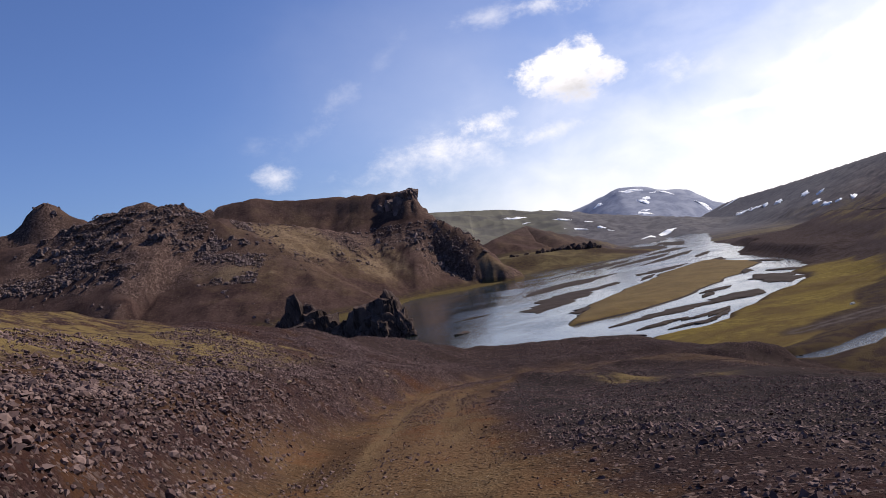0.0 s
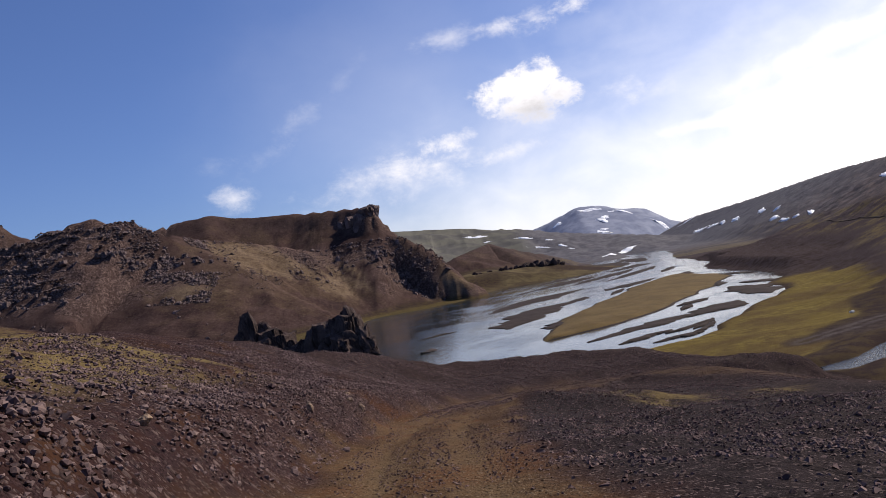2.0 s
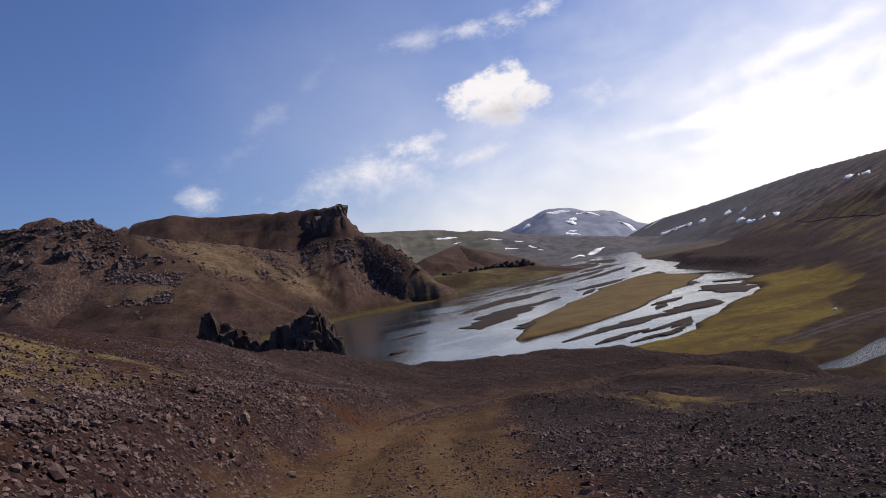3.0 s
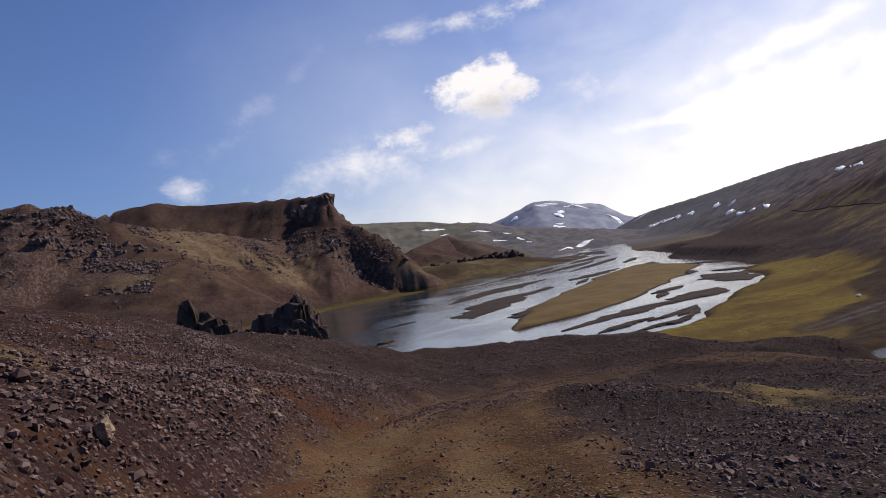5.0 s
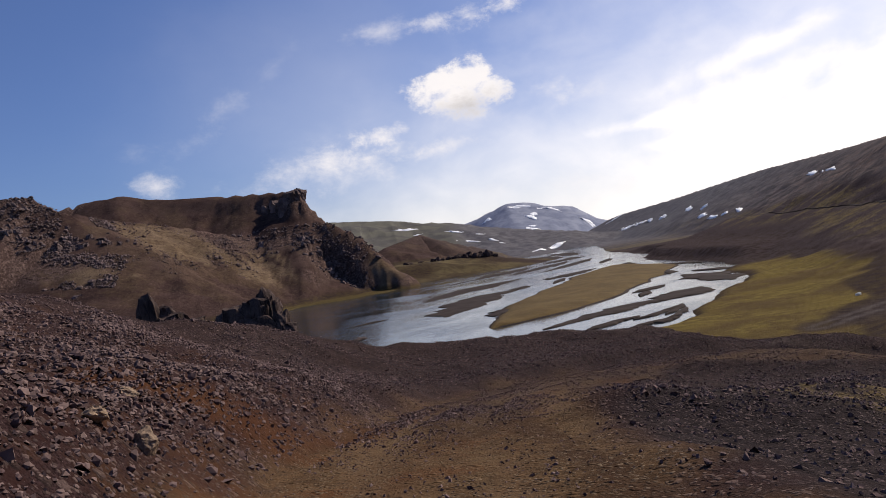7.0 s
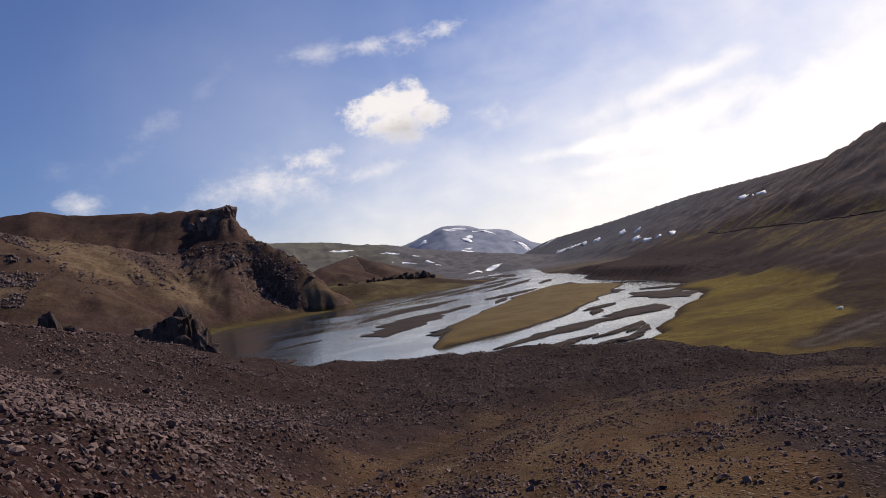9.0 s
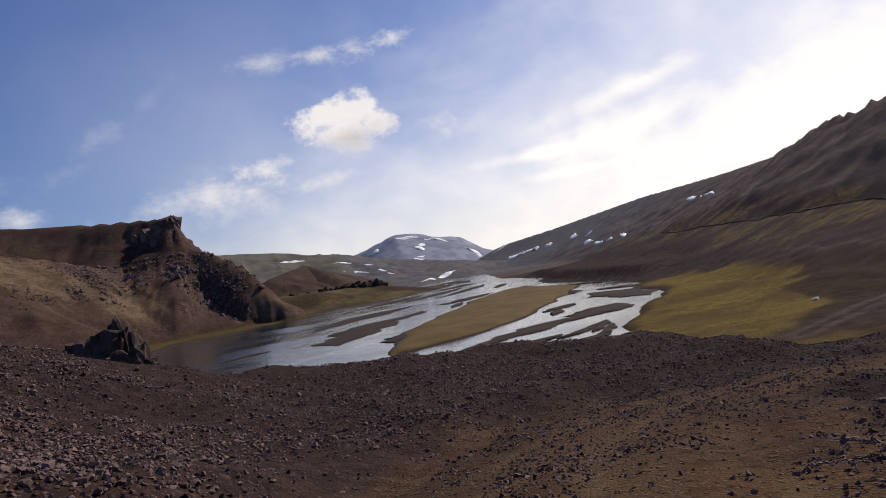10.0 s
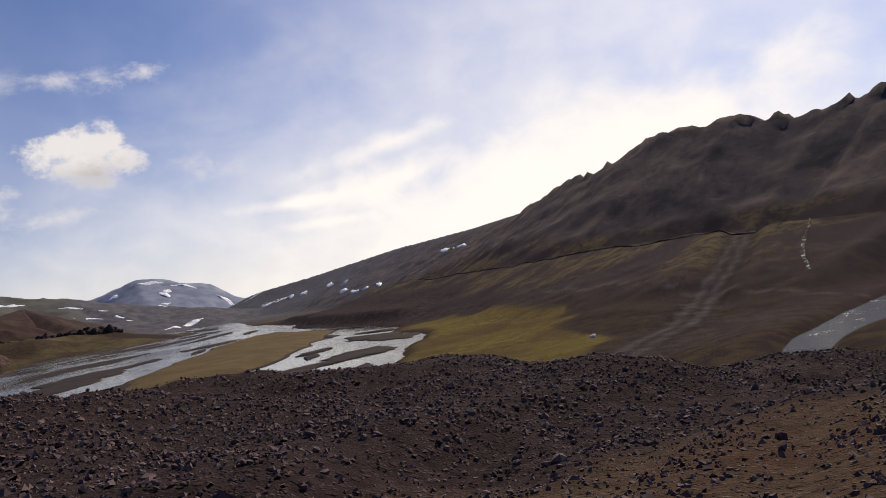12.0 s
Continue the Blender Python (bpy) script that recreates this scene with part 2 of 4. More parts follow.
def land(x, y, fine=True):
    """Height of the ground and the covers on it."""
    x, y = np.asarray(x, float), np.asarray(y, float)
    # valley floor: river bed, banks and meadow
    wob = 3.4 * fbm(x / 15, y / 15, 5, 3, 0.6) + 9.0 * fbm(x / 90, y / 90, 2, 5) * step(180, 400, y)
    right = x - np.interp(y, RIVER_Y, RIVER_R) + wob
    left = np.interp(y, SHORE_Y, SHORE_L) - x + wob
    out = np.maximum(right, left)
    floor = -0.9 + 1.3 * step(-3, 2.0, out) + 0.7 * step(2, 40, out) + 0.25 * fbm(x / 9, y / 9, 3, 8) + np.clip(out, 0, 400) * 0.004
    floor = floor + 3.2 * step(2.0, 8.0, right + 3 * fbm(x / 12, y / 12, 3, 4)) * step(222, 246, y) * step(520, 430, y)
    # hummocky ground rising behind the far shore
    floor = floor + (0.15 * np.clip(left - 4, 0, 75) + 2.2 * fbm(x / 30, y / 30, 4, 7) * step(8, 40, left)) * step(505, 560, y) * step(1000, 800, y) * step(-60, 0, x)
    # hills
    rise = np.full(x.shape, -50.0)
    rocky = np.zeros(x.shape)
    for n, (crest, slope, rough, cap, wide) in enumerate(RIDGES):
        d, _, (px, py, z) = near_line(x, y, crest)
        if crest is BENCH:
            slope = np.interp(py, [118, 150, 185, 420], [0.21, 0.28, 0.37, 0.35])
        if n == 0:
            thin = np.interp(px, [-110, -45, -26, -15], [2.6, 3.2, 6.5, 9.0])
            z, cap = z + cap - thin, thin
            slope = 0.56 + 0.35 * step(-18, 12, x)
        tang = np.subtract(crest[-1][:2], crest[0][:2]) / np.linalg.norm(np.subtract(crest[-1][:2], crest[0][:2]))
        gully = 0.0 if n < 7 else min(1.6, 0.6 * rough)
        jag = fbm(x / 13, y / 13, 3, 60 + n)
        body = z - slope * d + cap * step(wide + 3.5 + 9 * jag, wide - 3.5 + 9 * jag, d)
        body = body + np.clip(d / 25, 0.55 if n == 8 else 0.05, 1) * rough * (0.5 * ridged(x / (11 * rough), y / (11 * rough), 3, 20 + n) + 0.6 * fbm(x / (5 * rough), y / (5 * rough), 3, 40 + n, 0.6))
        along = px * tang[0] + py * tang[1]
        body = body + np.clip(d / 30, 0.04, 1) * step(6, 30, z - slope * d) * gully * ridged(along / 19, d / 90 + 3.3 * n, 2, 90 + n)
        if n == 8:
            body = body + 1.5 * ridged(x / 7, y / 7, 3, 66) * step(14, 3, d)
        if n < 4:
            crags = step(0.0, 0.14, fbm(x / 50, y / 30, 3, 70 + n)) * step(4, 14, z - slope * d)
            body = body + crags * 1.0 * ridged(x / 9, y / 9, 2, 80 + n)
            shelf = body / 5.5 + 0.9 * fbm(x / 12, y / 12, 3, 85 + n)
            body = body + 4.6 * crags * (step(0.3, 0.62, shelf - np.floor(shelf)) - (shelf - np.floor(shelf)))
            rocky = np.where(body > rise, np.maximum(crags, cap / 9 * step(wide - 8, wide - 2, d) * step(wide + 9, wide + 4, d)), rocky)
        rise = np.maximum(rise, body)
    hill = floor + np.log1p(np.exp(np.clip((rise - floor) / 1.2, -30, 30))) * 1.2
    hill = np.where(rise - floor > 30, rise, hill)
    # the bluff that carries the track
    d, side, (tx, ty) = near_line(x, y, TRACK)
    base = 15.5 - 0.135 * y - 0.03 * np.clip(x, 0, 60) - 0.28 * np.clip(x - 19, 0, 22) * step(35, 55, y) - 0.14 * np.clip(x - 11, 0, 40) * step(55, 35, y)
    base = np.where(y < 0, 15.5 - 0.05 * y, base)
    u = np.where(side < 0, d, 0)
    late = step(44, 62, ty) * step(-12, 2, x - 0.25 * (y - 60))
    bank = 1.9 * step(1.8, 4.0, u) + 0.36 * np.clip(u - 3.9, 0, 14)
    berm = 0.55 * step(2.0, 4.5, u) + 0.19 * np.clip(u - 3.2, 0, 11)
    lip = bank * (1 - late) + berm * late
    lumps = 0.30 * fbm(x / 2.3, y / 2.3, 4, 11) * step(1.2, 3.0, d) + 0.9 * fbm(x / 9, y / 9, 2, 13) * step(2, 8, d)
    edge = np.interp(tx, [-2, 6, 18, 32, 42], [19.0, 14.0, 13.0, 4.0, 3.0]) + 2.0 * fbm(x / 7, y / 7, 3, 14)
    fall = 0.62 * np.clip(u - edge, 0, None)
    v = np.where(side > 0, d, 0)
    clear = clearance(x, y, d, side, tx, ty)
    inner = -0.05 * np.clip(v - 4, 0, 14) - np.where(side > 0, 0.30 * step(0.4, 2.5, clear) - 0.10 * np.exp(-((clear - 0.2) / 0.4) ** 2), 0.0) * step(26, 36, y) + mound(x, y, 6.2, 43.5, 2.0, 2.6, 0.25) - mound(x, y, 9.5, 42, 5, 6, 0.30) + mound(x, y, 14, 52, 5, 3, 0.3) + mound(x, y, -11, 61, 3, 4, 0.4) - mound(x, y, 10.5, 79.5, 4, 3, 0.2) + mound(x, y, 23, 74, 5, 2.2, 0.18) + mound(x, y, 29, 71, 5, 2.6, 0.4) + mound(x, y, 30, 73.5, 4, 2.4, 0.9) + mound(x, y, 4.8, 45.4, 1.7, 1.7, 0.42) + mound(x, y, 8.2, 46.2, 3.2, 1.5, 0.32)
    fall = fall + 0.25 * np.clip(v - 26, 0, None)
    ruts = -0.06 * (np.exp(-((v - 2.7) / 0.32) ** 2) + np.exp(-((v - 4.4) / 0.35) ** 2)) * step(36, 48, ty) - 0.07 * (np.exp(-((d - 0.85) / 0.28) ** 2)) + 0.03 * np.exp(-(d / 0.4) ** 2) + 0.05 * np.exp(-((d - 1.6) / 0.3) ** 2)
    bluff = base + lip + inner + lumps + ruts - fall
    if fine:
        bluff = bluff + 0.10 * fbm(x / 1.3, y / 1.3, 2, 15) * step(0.6, 2.4, d) + 0.03 * fbm(x / 1.1, y / 1.1, 1, 16)
    z = np.maximum(hill, bluff)
    # the side stream's bed
    sd, _, cols = near_line(x, y, STREAM)
    wide = cols[2]
    bed = 1.15 + 0.95 * step(wide - 0.4, wide + 2.2, sd) + 0.15 * fbm(x / 3, y / 3, 2, 28)
    z = z + (bed - z) * step(wide + 10, wide + 3, sd) * np.where(x > 58, 1.0, step(3.8, 2.8, z))
    meads = mound(x, y, -84, 446, 28, 34, 0.72) + mound(x, y, -46, 456, 30, 30, 0.62) + mound(x, y, 30, 440, 18, 22, 0.8)   # grassy slopes below the mesa
    bd, _, (bx, by) = near_line(x, y, BEND_TRACK)
    hd = near_line(x, y, HILL_TRACK)[0]
    z = z - 0.9 * step(4.2, 1.8, hd + 0.8 * fbm(x / 4, y / 4, 3, 57)) * step(68, 80, x)
    covers = {
        "rut": (np.exp(-((d - 0.85) / 0.26) ** 2) + (np.exp(-((v - 2.7) / 0.32) ** 2) + np.exp(-((v - 4.4) / 0.35) ** 2)) * step(36, 48, ty)) * np.clip(0.7 + 1.5 * fbm(x / 1.6, y / 1.6, 3, 29), 0, 1),
        "track": step(0.55, -0.45, clear + 0.9 * fbm(x / 1.7, y / 1.7, 3, 17)),
        "pile": step(0.0, 0.9, clear + 0.7 * fbm(x / 1.5, y / 1.5, 3, 37)) * (side > 0) * step(3, 14, y) * step(30, 20, x),
        "lane": 0.5 + 0.9 * (fbm(np.where(side > 0, d, -d) * 1.5, (ty + np.clip(tx - 3, 0, None)) / 7.0, 3, 33, 0.6) * step(9, 5, x) + fbm(bd * 1.5, (bx + by) / 9.0, 3, 39, 0.6) * step(5, 9, x)),
        "pale": step(0.9, 0.3, near_line(x, y, [(14, 80.2), (18.5, 78.4), (21.5, 76), (25, 72.5), (28.5, 69.5)])[0] + 0.8 * fbm(x / 1.3, y / 1.3, 3, 34)),
        "bluff": step(-0.4, 0.3, bluff - hill),
        "meadow": step(0, 3, right) * step(212, 192, y + 22 * fbm(x / 20, y / 20, 3, 38)) * step(1.5, 0.3, rise - 1.6) * step(1.2, -1.0, x - np.interp(y, [60, 78, 85, 97, 112, 127, 146, 170, 330], [20, 31, 37, 48, 58.5, 71, 89, 100, 128]) + 8 * fbm(x / 17, y / 17, 4, 18)),
        "moss": step(4.5, 7.5, u + 3 * fbm(x / 4, y / 4, 3, 19)) * step(48, 34, y) + 0.9 * step(0.45, 0.9, mound(x, y, 10.8, 45.0, 6.5, 2.8, 1.2) + 0.5 * fbm(x / 2.5, y / 2.5, 3, 27)),
        "dark": step(46, 64, ty),
        "tan": np.clip(step(0.3, 0.8, mound(x, y, -109, 380, 22, 8, 1.1) + 0.7 * fbm(x / 5, y / 5, 4, 51)) + step(0.14, 0.5, meads - 0.13 + np.clip(2 * meads, 0, 1) * (1.3 * fbm((0.8 * x + 0.6 * y) / 8, (0.6 * x - 0.8 * y) / 60, 4, 52, 0.6) + 0.5 * fbm(x / 22, y / 22, 4, 55))), 0, 1),
        "rust": step(0.65, 0.15, near_line(x, y, [(-4.4, 42.4), (-3.1, 44.4), (-2.0, 46.2), (-0.6, 50), (1.4, 55)])[0] + 0.5 * fbm(x / 0.8, y / 0.8, 3, 53)),
        "height": np.clip((rise - floor) / 30, 0, 1),
        # share of the painted haze, growing with range
        "haze": step(np.where(x > 0.2 * y + 60, 400, 640), 1250, np.hypot(x, y)),
        "east": step(40, 90, x - 0.12 * y),
        "ledge": step(1.6, 0.5, near_line(x, y, [c[:2] for c in BENCH])[0] + 1.2 * fbm(x / 6, y / 6, 3, 54)),
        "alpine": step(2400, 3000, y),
        "crag": rocky,
        "hilltrack": step(0.75, 0.25, np.abs(hd - 0.9)), "hillcut": step(3.6, 2.0, hd + 1.6 * fbm(x / 5, y / 5, 3, 57)),
        "path": step(0.55, 0.15, near_line(x, y, OLD_PATH)[0] + 0.25 * fbm(x / 3, y / 3, 2, 44)),
        "heath": step(490, 545, y) * step(1150, 800, y) * step(0.0, 0.25, 0.15 + fbm(x / 40, y / 40, 4, 46)),
        "flat": step(0.25, 0.75, mound(x, y, 62, 98, 17, 6.5, 1.0) + 0.35 * fbm(x / 6, y / 6, 3, 45)),
        "shore": step(1.5, 0.7, z) * step(60, 30, x) * step(180, 220, y),
    }
    return z, covers


def stretch_axis(lo, hi, fine_lo, fine_hi, cell, growth, cap):
    """Grid lines: even between fine_lo and fine_hi, wider outwards."""
    mid = list(np.arange(fine_lo, fine_hi + cell / 2, cell))
    up, dn = [mid[-1]], [mid[0]]
    while up[-1] < hi:
        far = up[-1] - fine_hi
        up.append(up[-1] + cell + (growth * far if far < cap else growth * cap + 0.02 * (far - cap)))
    while dn[-1] > lo:
        far = fine_lo - dn[-1]
        dn.append(dn[-1] - cell - (growth * far if far < cap else growth * cap + 0.02 * (far - cap)))
    return np.array(dn[:0:-1] + mid + up[1:])


def sheet_mesh(name, xs, ys, zs, covers=None, smooth=True):
    """A grid mesh over the lines xs, ys."""
    nx, ny = len(xs), len(ys)
    gx, gy = np.meshgrid(xs, ys)
    co = np.stack([gx.ravel(), gy.ravel(), zs.ravel()], 1)
    i = (np.arange(ny - 1)[:, None] * nx + np.arange(nx - 1)[None]).ravel()
    quads = np.stack([i, i + 1, i + nx + 1, i + nx], 1)
    me = bare_mesh(name, co, quads, smooth)
    for k, v in (covers or {}).items():
        me.attributes.new(k, "FLOAT", "POINT").data.foreach_set("value", v.ravel().astype(np.float32))
    return me


def bare_mesh(name, co, faces, smooth=False):
    me = bpy.data.meshes.new(name)
    faces = np.asarray(faces)
    n, k = faces.shape
    me.vertices.add(len(co))
    me.vertices.foreach_set("co", np.asarray(co, np.float32).ravel())
    me.loops.add(n * k)
    me.loops.foreach_set("vertex_index", faces.astype(np.int32).ravel())
    me.polygons.add(n)
    me.polygons.foreach_set("loop_start", np.arange(0, n * k, k, dtype=np.int32))
    me.polygons.foreach_set("use_smooth", np.full(n, smooth))
    me.update(calc_edges=True)
    me.validate()
    return me


# ---- materials ----
GRAVEL_A, GRAVEL_B, GRAVEL_C = (0.0121, 0.0069, 0.0072), (0.0455, 0.0264, 0.0266), (0.0284, 0.0137, 0.0121)
MOSS_A, MOSS_B = (0.0980, 0.0680, 0.0290), (0.1850, 0.1340, 0.0590)
PEBBLE = (0.1254, 0.0860, 0.0778)
TRACK_A, TRACK_B, TRACK_C = (0.0450, 0.0250, 0.0135), (0.1050, 0.0620, 0.0325), (0.0860, 0.0380, 0.0180)
HILL_A, HILL_B, HILL_MOSS, HILL_TAN = (0.0340, 0.0205, 0.0190), (0.0720, 0.0440, 0.0380), (0.0960, 0.0640, 0.0380), (0.1850, 0.1320, 0.0860)
# eastern ground brown, lightened and blued in place of veiling haze
EAST_A, EAST_MOSS = (0.0530, 0.0380, 0.0385), (0.1350, 0.1000, 0.0430)
PLAIN_A, PLAIN_B = (0.0352, 0.0235, 0.0209), (0.0584, 0.0414, 0.0237)
# far grey-olive ground and mountain rock, paled and blued to stand for air haze
FAR_HAZE_A, FAR_HAZE_B = (0.088, 0.084, 0.078), (0.126, 0.120, 0.098)
ALP_HAZE_A, ALP_HAZE_B = (0.190, 0.210, 0.275), (0.265, 0.285, 0.345)
GRASS_A, GRASS_B, GRASS_C = (0.1300, 0.0936, 0.0287), (0.1755, 0.1339, 0.0375), (0.0910, 0.0624, 0.0250)
STONE_A, STONE_B, STONE_C = (0.0489, 0.0296, 0.0315), (0.1425, 0.0919, 0.0914), (0.1781, 0.0973, 0.0761)
ISLE_A, ISLE_B, ISLE_C = (0.0829, 0.0550, 0.0209), (0.1210, 0.0814, 0.0319), (0.0896, 0.0506, 0.0264)
RUST_A, RUST_B = (0.0527, 0.0198, 0.0087), (0.0868, 0.0360, 0.0155)



def material(name):
    m = bpy.data.materials.new(name)
    m.use_nodes = True
    return m, Nodes(m.node_tree)


def finish(n, colour, rough, height=None, bump=0.3, dist=0.1, metal=0.0, ior=1.5, spec=0.5):
    b = n.add("ShaderNodeBsdfPrincipled", Metallic=metal, IOR=ior)
    n.put(b.inputs["Base Color"], colour if isinstance(colour, bpy.types.NodeSocket) else (*colour, 1))
    n.put(b.inputs["Roughness"], rough)
    b.inputs["Specular IOR Level"].default_value = spec
    if height is not None:
        k = n.add("ShaderNodeBump", Strength=bump, Distance=dist)
        n.link(height, k.inputs["Height"])
        n.link(k.outputs[0], b.inputs["Normal"])
    n.link(b.outputs[0], n.add("ShaderNodeOutputMaterial").inputs["Surface"])


def place(n):
    return n.add("ShaderNodeTexCoord").outputs["Object"]


ground_mat, n = material("ground")
p = place(n)
big, mid, small, grit = n.noise(p, 0.06, 5), n.noise(p, 0.5, 6, 0.6), n.noise(p, 3.0, 6, 0.65), n.noise(p, 30.0, 6, 0.75)
speck = n.add("ShaderNodeTexVoronoi", Scale=22.0)
n.link(p, speck.inputs["Vector"])
cell = n.math("MULTIPLY", speck.outputs["Distance"], 1.0)
gravel = n.mix(n.span(grit, 0.38, 0.62), GRAVEL_A, GRAVEL_B)
wobble = n.add("ShaderNodeVectorMath")
wobble.operation = "ADD"
n.link(p, wobble.inputs[0])
shake = n.add("ShaderNodeTexNoise", Scale=9.0)
n.link(p, shake.inputs["Vector"])
gentle = n.add("ShaderNodeVectorMath")
gentle.operation = "SCALE"
n.link(shake.outputs["Color"], gentle.inputs[0])
gentle.inputs["Scale"].default_value = 0.10
n.link(gentle.outputs[0], wobble.inputs[1])


def pebbles(scale, share):
    """Bedded stones: where they lie, how pale each is, and their rounded height."""
    v = n.add("ShaderNodeTexVoronoi", Scale=scale)
    n.link(wobble.outputs[0], v.inputs["Vector"])
    tone = n.add("ShaderNodeSeparateColor")
    n.link(v.outputs["Color"], tone.inputs[0])
    up = n.span(v.outputs["Distance"], 0.55, 0.15)
    lies = n.math("MULTIPLY", n.span(v.outputs["Distance"], 0.5, 0.42), n.span(tone.outputs[1], 1.0 - share, 1.0 - share + 0.05))
    return lies, tone.outputs[0], n.math("MULTIPLY", up, lies)


lies1, tone1, high1 = pebbles(7.0, 0.30)
lies2, tone2, high2 = pebbles(17.0, 0.6)
gravel = n.mix(n.span(small, 0.42, 0.66), gravel, GRAVEL_C)
gravel = n.mix(n.math("MULTIPLY", n.span(n.noise(p, 0.55, 6, 0.7, 0.5), 0.5, 0.66), 0.7), gravel, (0.056, 0.026, 0.013))
gravel = n.mix(n.math("MULTIPLY", lies2, 0.85), gravel, n.mix(tone2, GRAVEL_A, PEBBLE))
gravel = n.mix(n.math("MULTIPLY", lies1, 0.9), gravel, n.mix(tone1, GRAVEL_A, PEBBLE))
moss_m = n.math("MULTIPLY", n.span(n.math("ADD", mid, n.math("MULTIPLY", small, 0.5)), 0.64, 0.86), n.attr("moss"))
gravel = n.mix(n.math("MULTIPLY", moss_m, 0.92), gravel, n.mix(small, MOSS_A, MOSS_B))
track = n.mix(n.span(small, 0.3, 0.7), TRACK_A, TRACK_B)
track = n.mix(n.span(n.noise(p, 0.35, 4), 0.5, 0.68), track, TRACK_C)
track = n.mix(n.math("MULTIPLY", n.attr("rut"), 0.7), track, (0.150, 0.102, 0.056))
track = n.mix(n.math("MULTIPLY", n.span(n.attr("lane"), 0.50, 0.80), 0.75), track, (0.105, 0.062, 0.034))
track = n.mix(n.math("MULTIPLY", n.span(n.attr("lane"), 0.44, 0.20), 0.75), track, (0.040, 0.021, 0.013))
track = n.mix(n.math("MULTIPLY", n.span(grit, 0.52, 0.7), 0.5), track, (0.155, 0.103, 0.060))
track = n.mix(n.math("MULTIPLY", lies2, n.span(mid, 0.25, 0.6)), track, n.mix(tone2, (0.030, 0.018, 0.012), (0.17, 0.125, 0.085)))
dross = n.mix(n.span(small, 0.35, 0.65), (0.013, 0.0098, 0.0104), (0.027, 0.0198, 0.0205))
dross = n.mix(n.math("MULTIPLY", lies2, 0.8), dross, n.mix(tone2, (0.022, 0.016, 0.0155), (0.12, 0.090, 0.085)))
dross = n.mix(n.math("MULTIPLY", moss_m, 0.8), dross, n.mix(small, MOSS_A, MOSS_B))
gravel = n.mix(n.attr("pile"), gravel, dross)
bluff_col = n.mix(n.attr("track"), gravel, track)
bluff_col = n.mix(n.math("MULTIPLY", n.attr("pale"), 0.7), bluff_col, n.mix(small, (0.13, 0.10, 0.075), (0.22, 0.17, 0.13)))
bluff_col = n.mix(n.math("MULTIPLY", n.attr("rust"), 0.6), bluff_col, n.mix(small, RUST_A, RUST_B))
bluff_col = n.mix(n.math("MULTIPLY", n.attr("dark"), n.math("SUBTRACT", 0.85, n.math("MULTIPLY", n.attr("track"), 0.36))), bluff_col, n.mix(n.span(small, 0.3, 0.7), (0.019, 0.0130, 0.0130), n.mix(n.math("MULTIPLY", lies2, 0.8), (0.045, 0.0305, 0.0292), n.mix(tone2, (0.024, 0.016, 0.0145), (0.12, 0.085, 0.073)))))
# hillsides: dark scree with moss and bare streaks
h1, h2, h3 = n.noise(p, 0.016, 8, 0.66, 0.6), n.noise(p, 0.07, 9, 0.72, 0.4), n.noise(p, 0.4, 8, 0.78)
scree = n.mix(n.span(h2, 0.35, 0.65), HILL_A, HILL_B)
scree = n.mix(n.math("MULTIPLY", n.span(h1, 0.50, 0.62), n.math("MULTIPLY", n.span(h3, 0.3, 0.6), 0.6)), scree, HILL_MOSS)
scree = n.mix(n.math("MULTIPLY", n.attr("tan"), n.span(h3, 0.2, 0.6)), scree, n.mix(n.span(h2, 0.35, 0.65), HILL_MOSS, HILL_TAN))
crumb = n.noise(p, 0.9, 8, 0.8, 0.3)
scree = n.mix(n.math("MULTIPLY", n.span(crumb, 0.50, 0.60), 0.55), scree, (0.030, 0.0185, 0.0165))
scree = n.mix(n.math("MULTIPLY", n.span(crumb, 0.46, 0.38), 0.35), scree, (0.150, 0.108, 0.080))
turf = n.noise(p, 0.045, 7, 0.62, 0.5)
eastern = n.mix(n.math("MULTIPLY", n.span(turf, 0.44, 0.56), n.math("MULTIPLY", n.span(n.attr("height"), 0.07, 0.2), n.span(n.attr("height"), 0.60, 0.40))), EAST_A, n.mix(n.span(h3, 0.40, 0.62), EAST_MOSS, EAST_A))
eastern = n.mix(n.attr("ledge"), eastern, (0.028, 0.022, 0.019))
rock_face = n.mix(n.span(n.noise(p, 0.9, 7, 0.8, 0.6), 0.40, 0.64), (0.026, 0.016, 0.014), (0.17, 0.115, 0.098))
scree = n.mix(n.math("MULTIPLY", n.attr("crag"), n.span(h3, 0.40, 0.52)), scree, rock_face)
runnel = n.add("ShaderNodeMapping")
runnel.inputs["Scale"].default_value = (1, 1, 0.12)
n.link(p, runnel.inputs["Vector"])
chute = n.noise(runnel.outputs[0], 0.11, 7, 0.66, 0.3)
# upper east slopes: paler and greyer, veiling glare put into the rock colour
upper = n.mix(n.span(h2, 0.4, 0.6), (0.066, 0.055, 0.057), n.mix(n.span(h3, 0.45, 0.65), (0.100, 0.081, 0.078), (0.125, 0.083, 0.066)))
upper = n.mix(n.math("MULTIPLY", n.span(chute, 0.50, 0.64), 0.7), upper, (0.150, 0.108, 0.088))
upper = n.mix(n.math("MULTIPLY", n.span(chute, 0.48, 0.36), 0.6), upper, (0.044, 0.036, 0.036))
eastern = n.mix(n.span(n.attr("height"), 0.42, 0.55), eastern, upper)
scree = n.mix(n.attr("east"), scree, eastern)
plain = n.mix(n.span(mid, 0.4, 0.6), PLAIN_A, PLAIN_B)
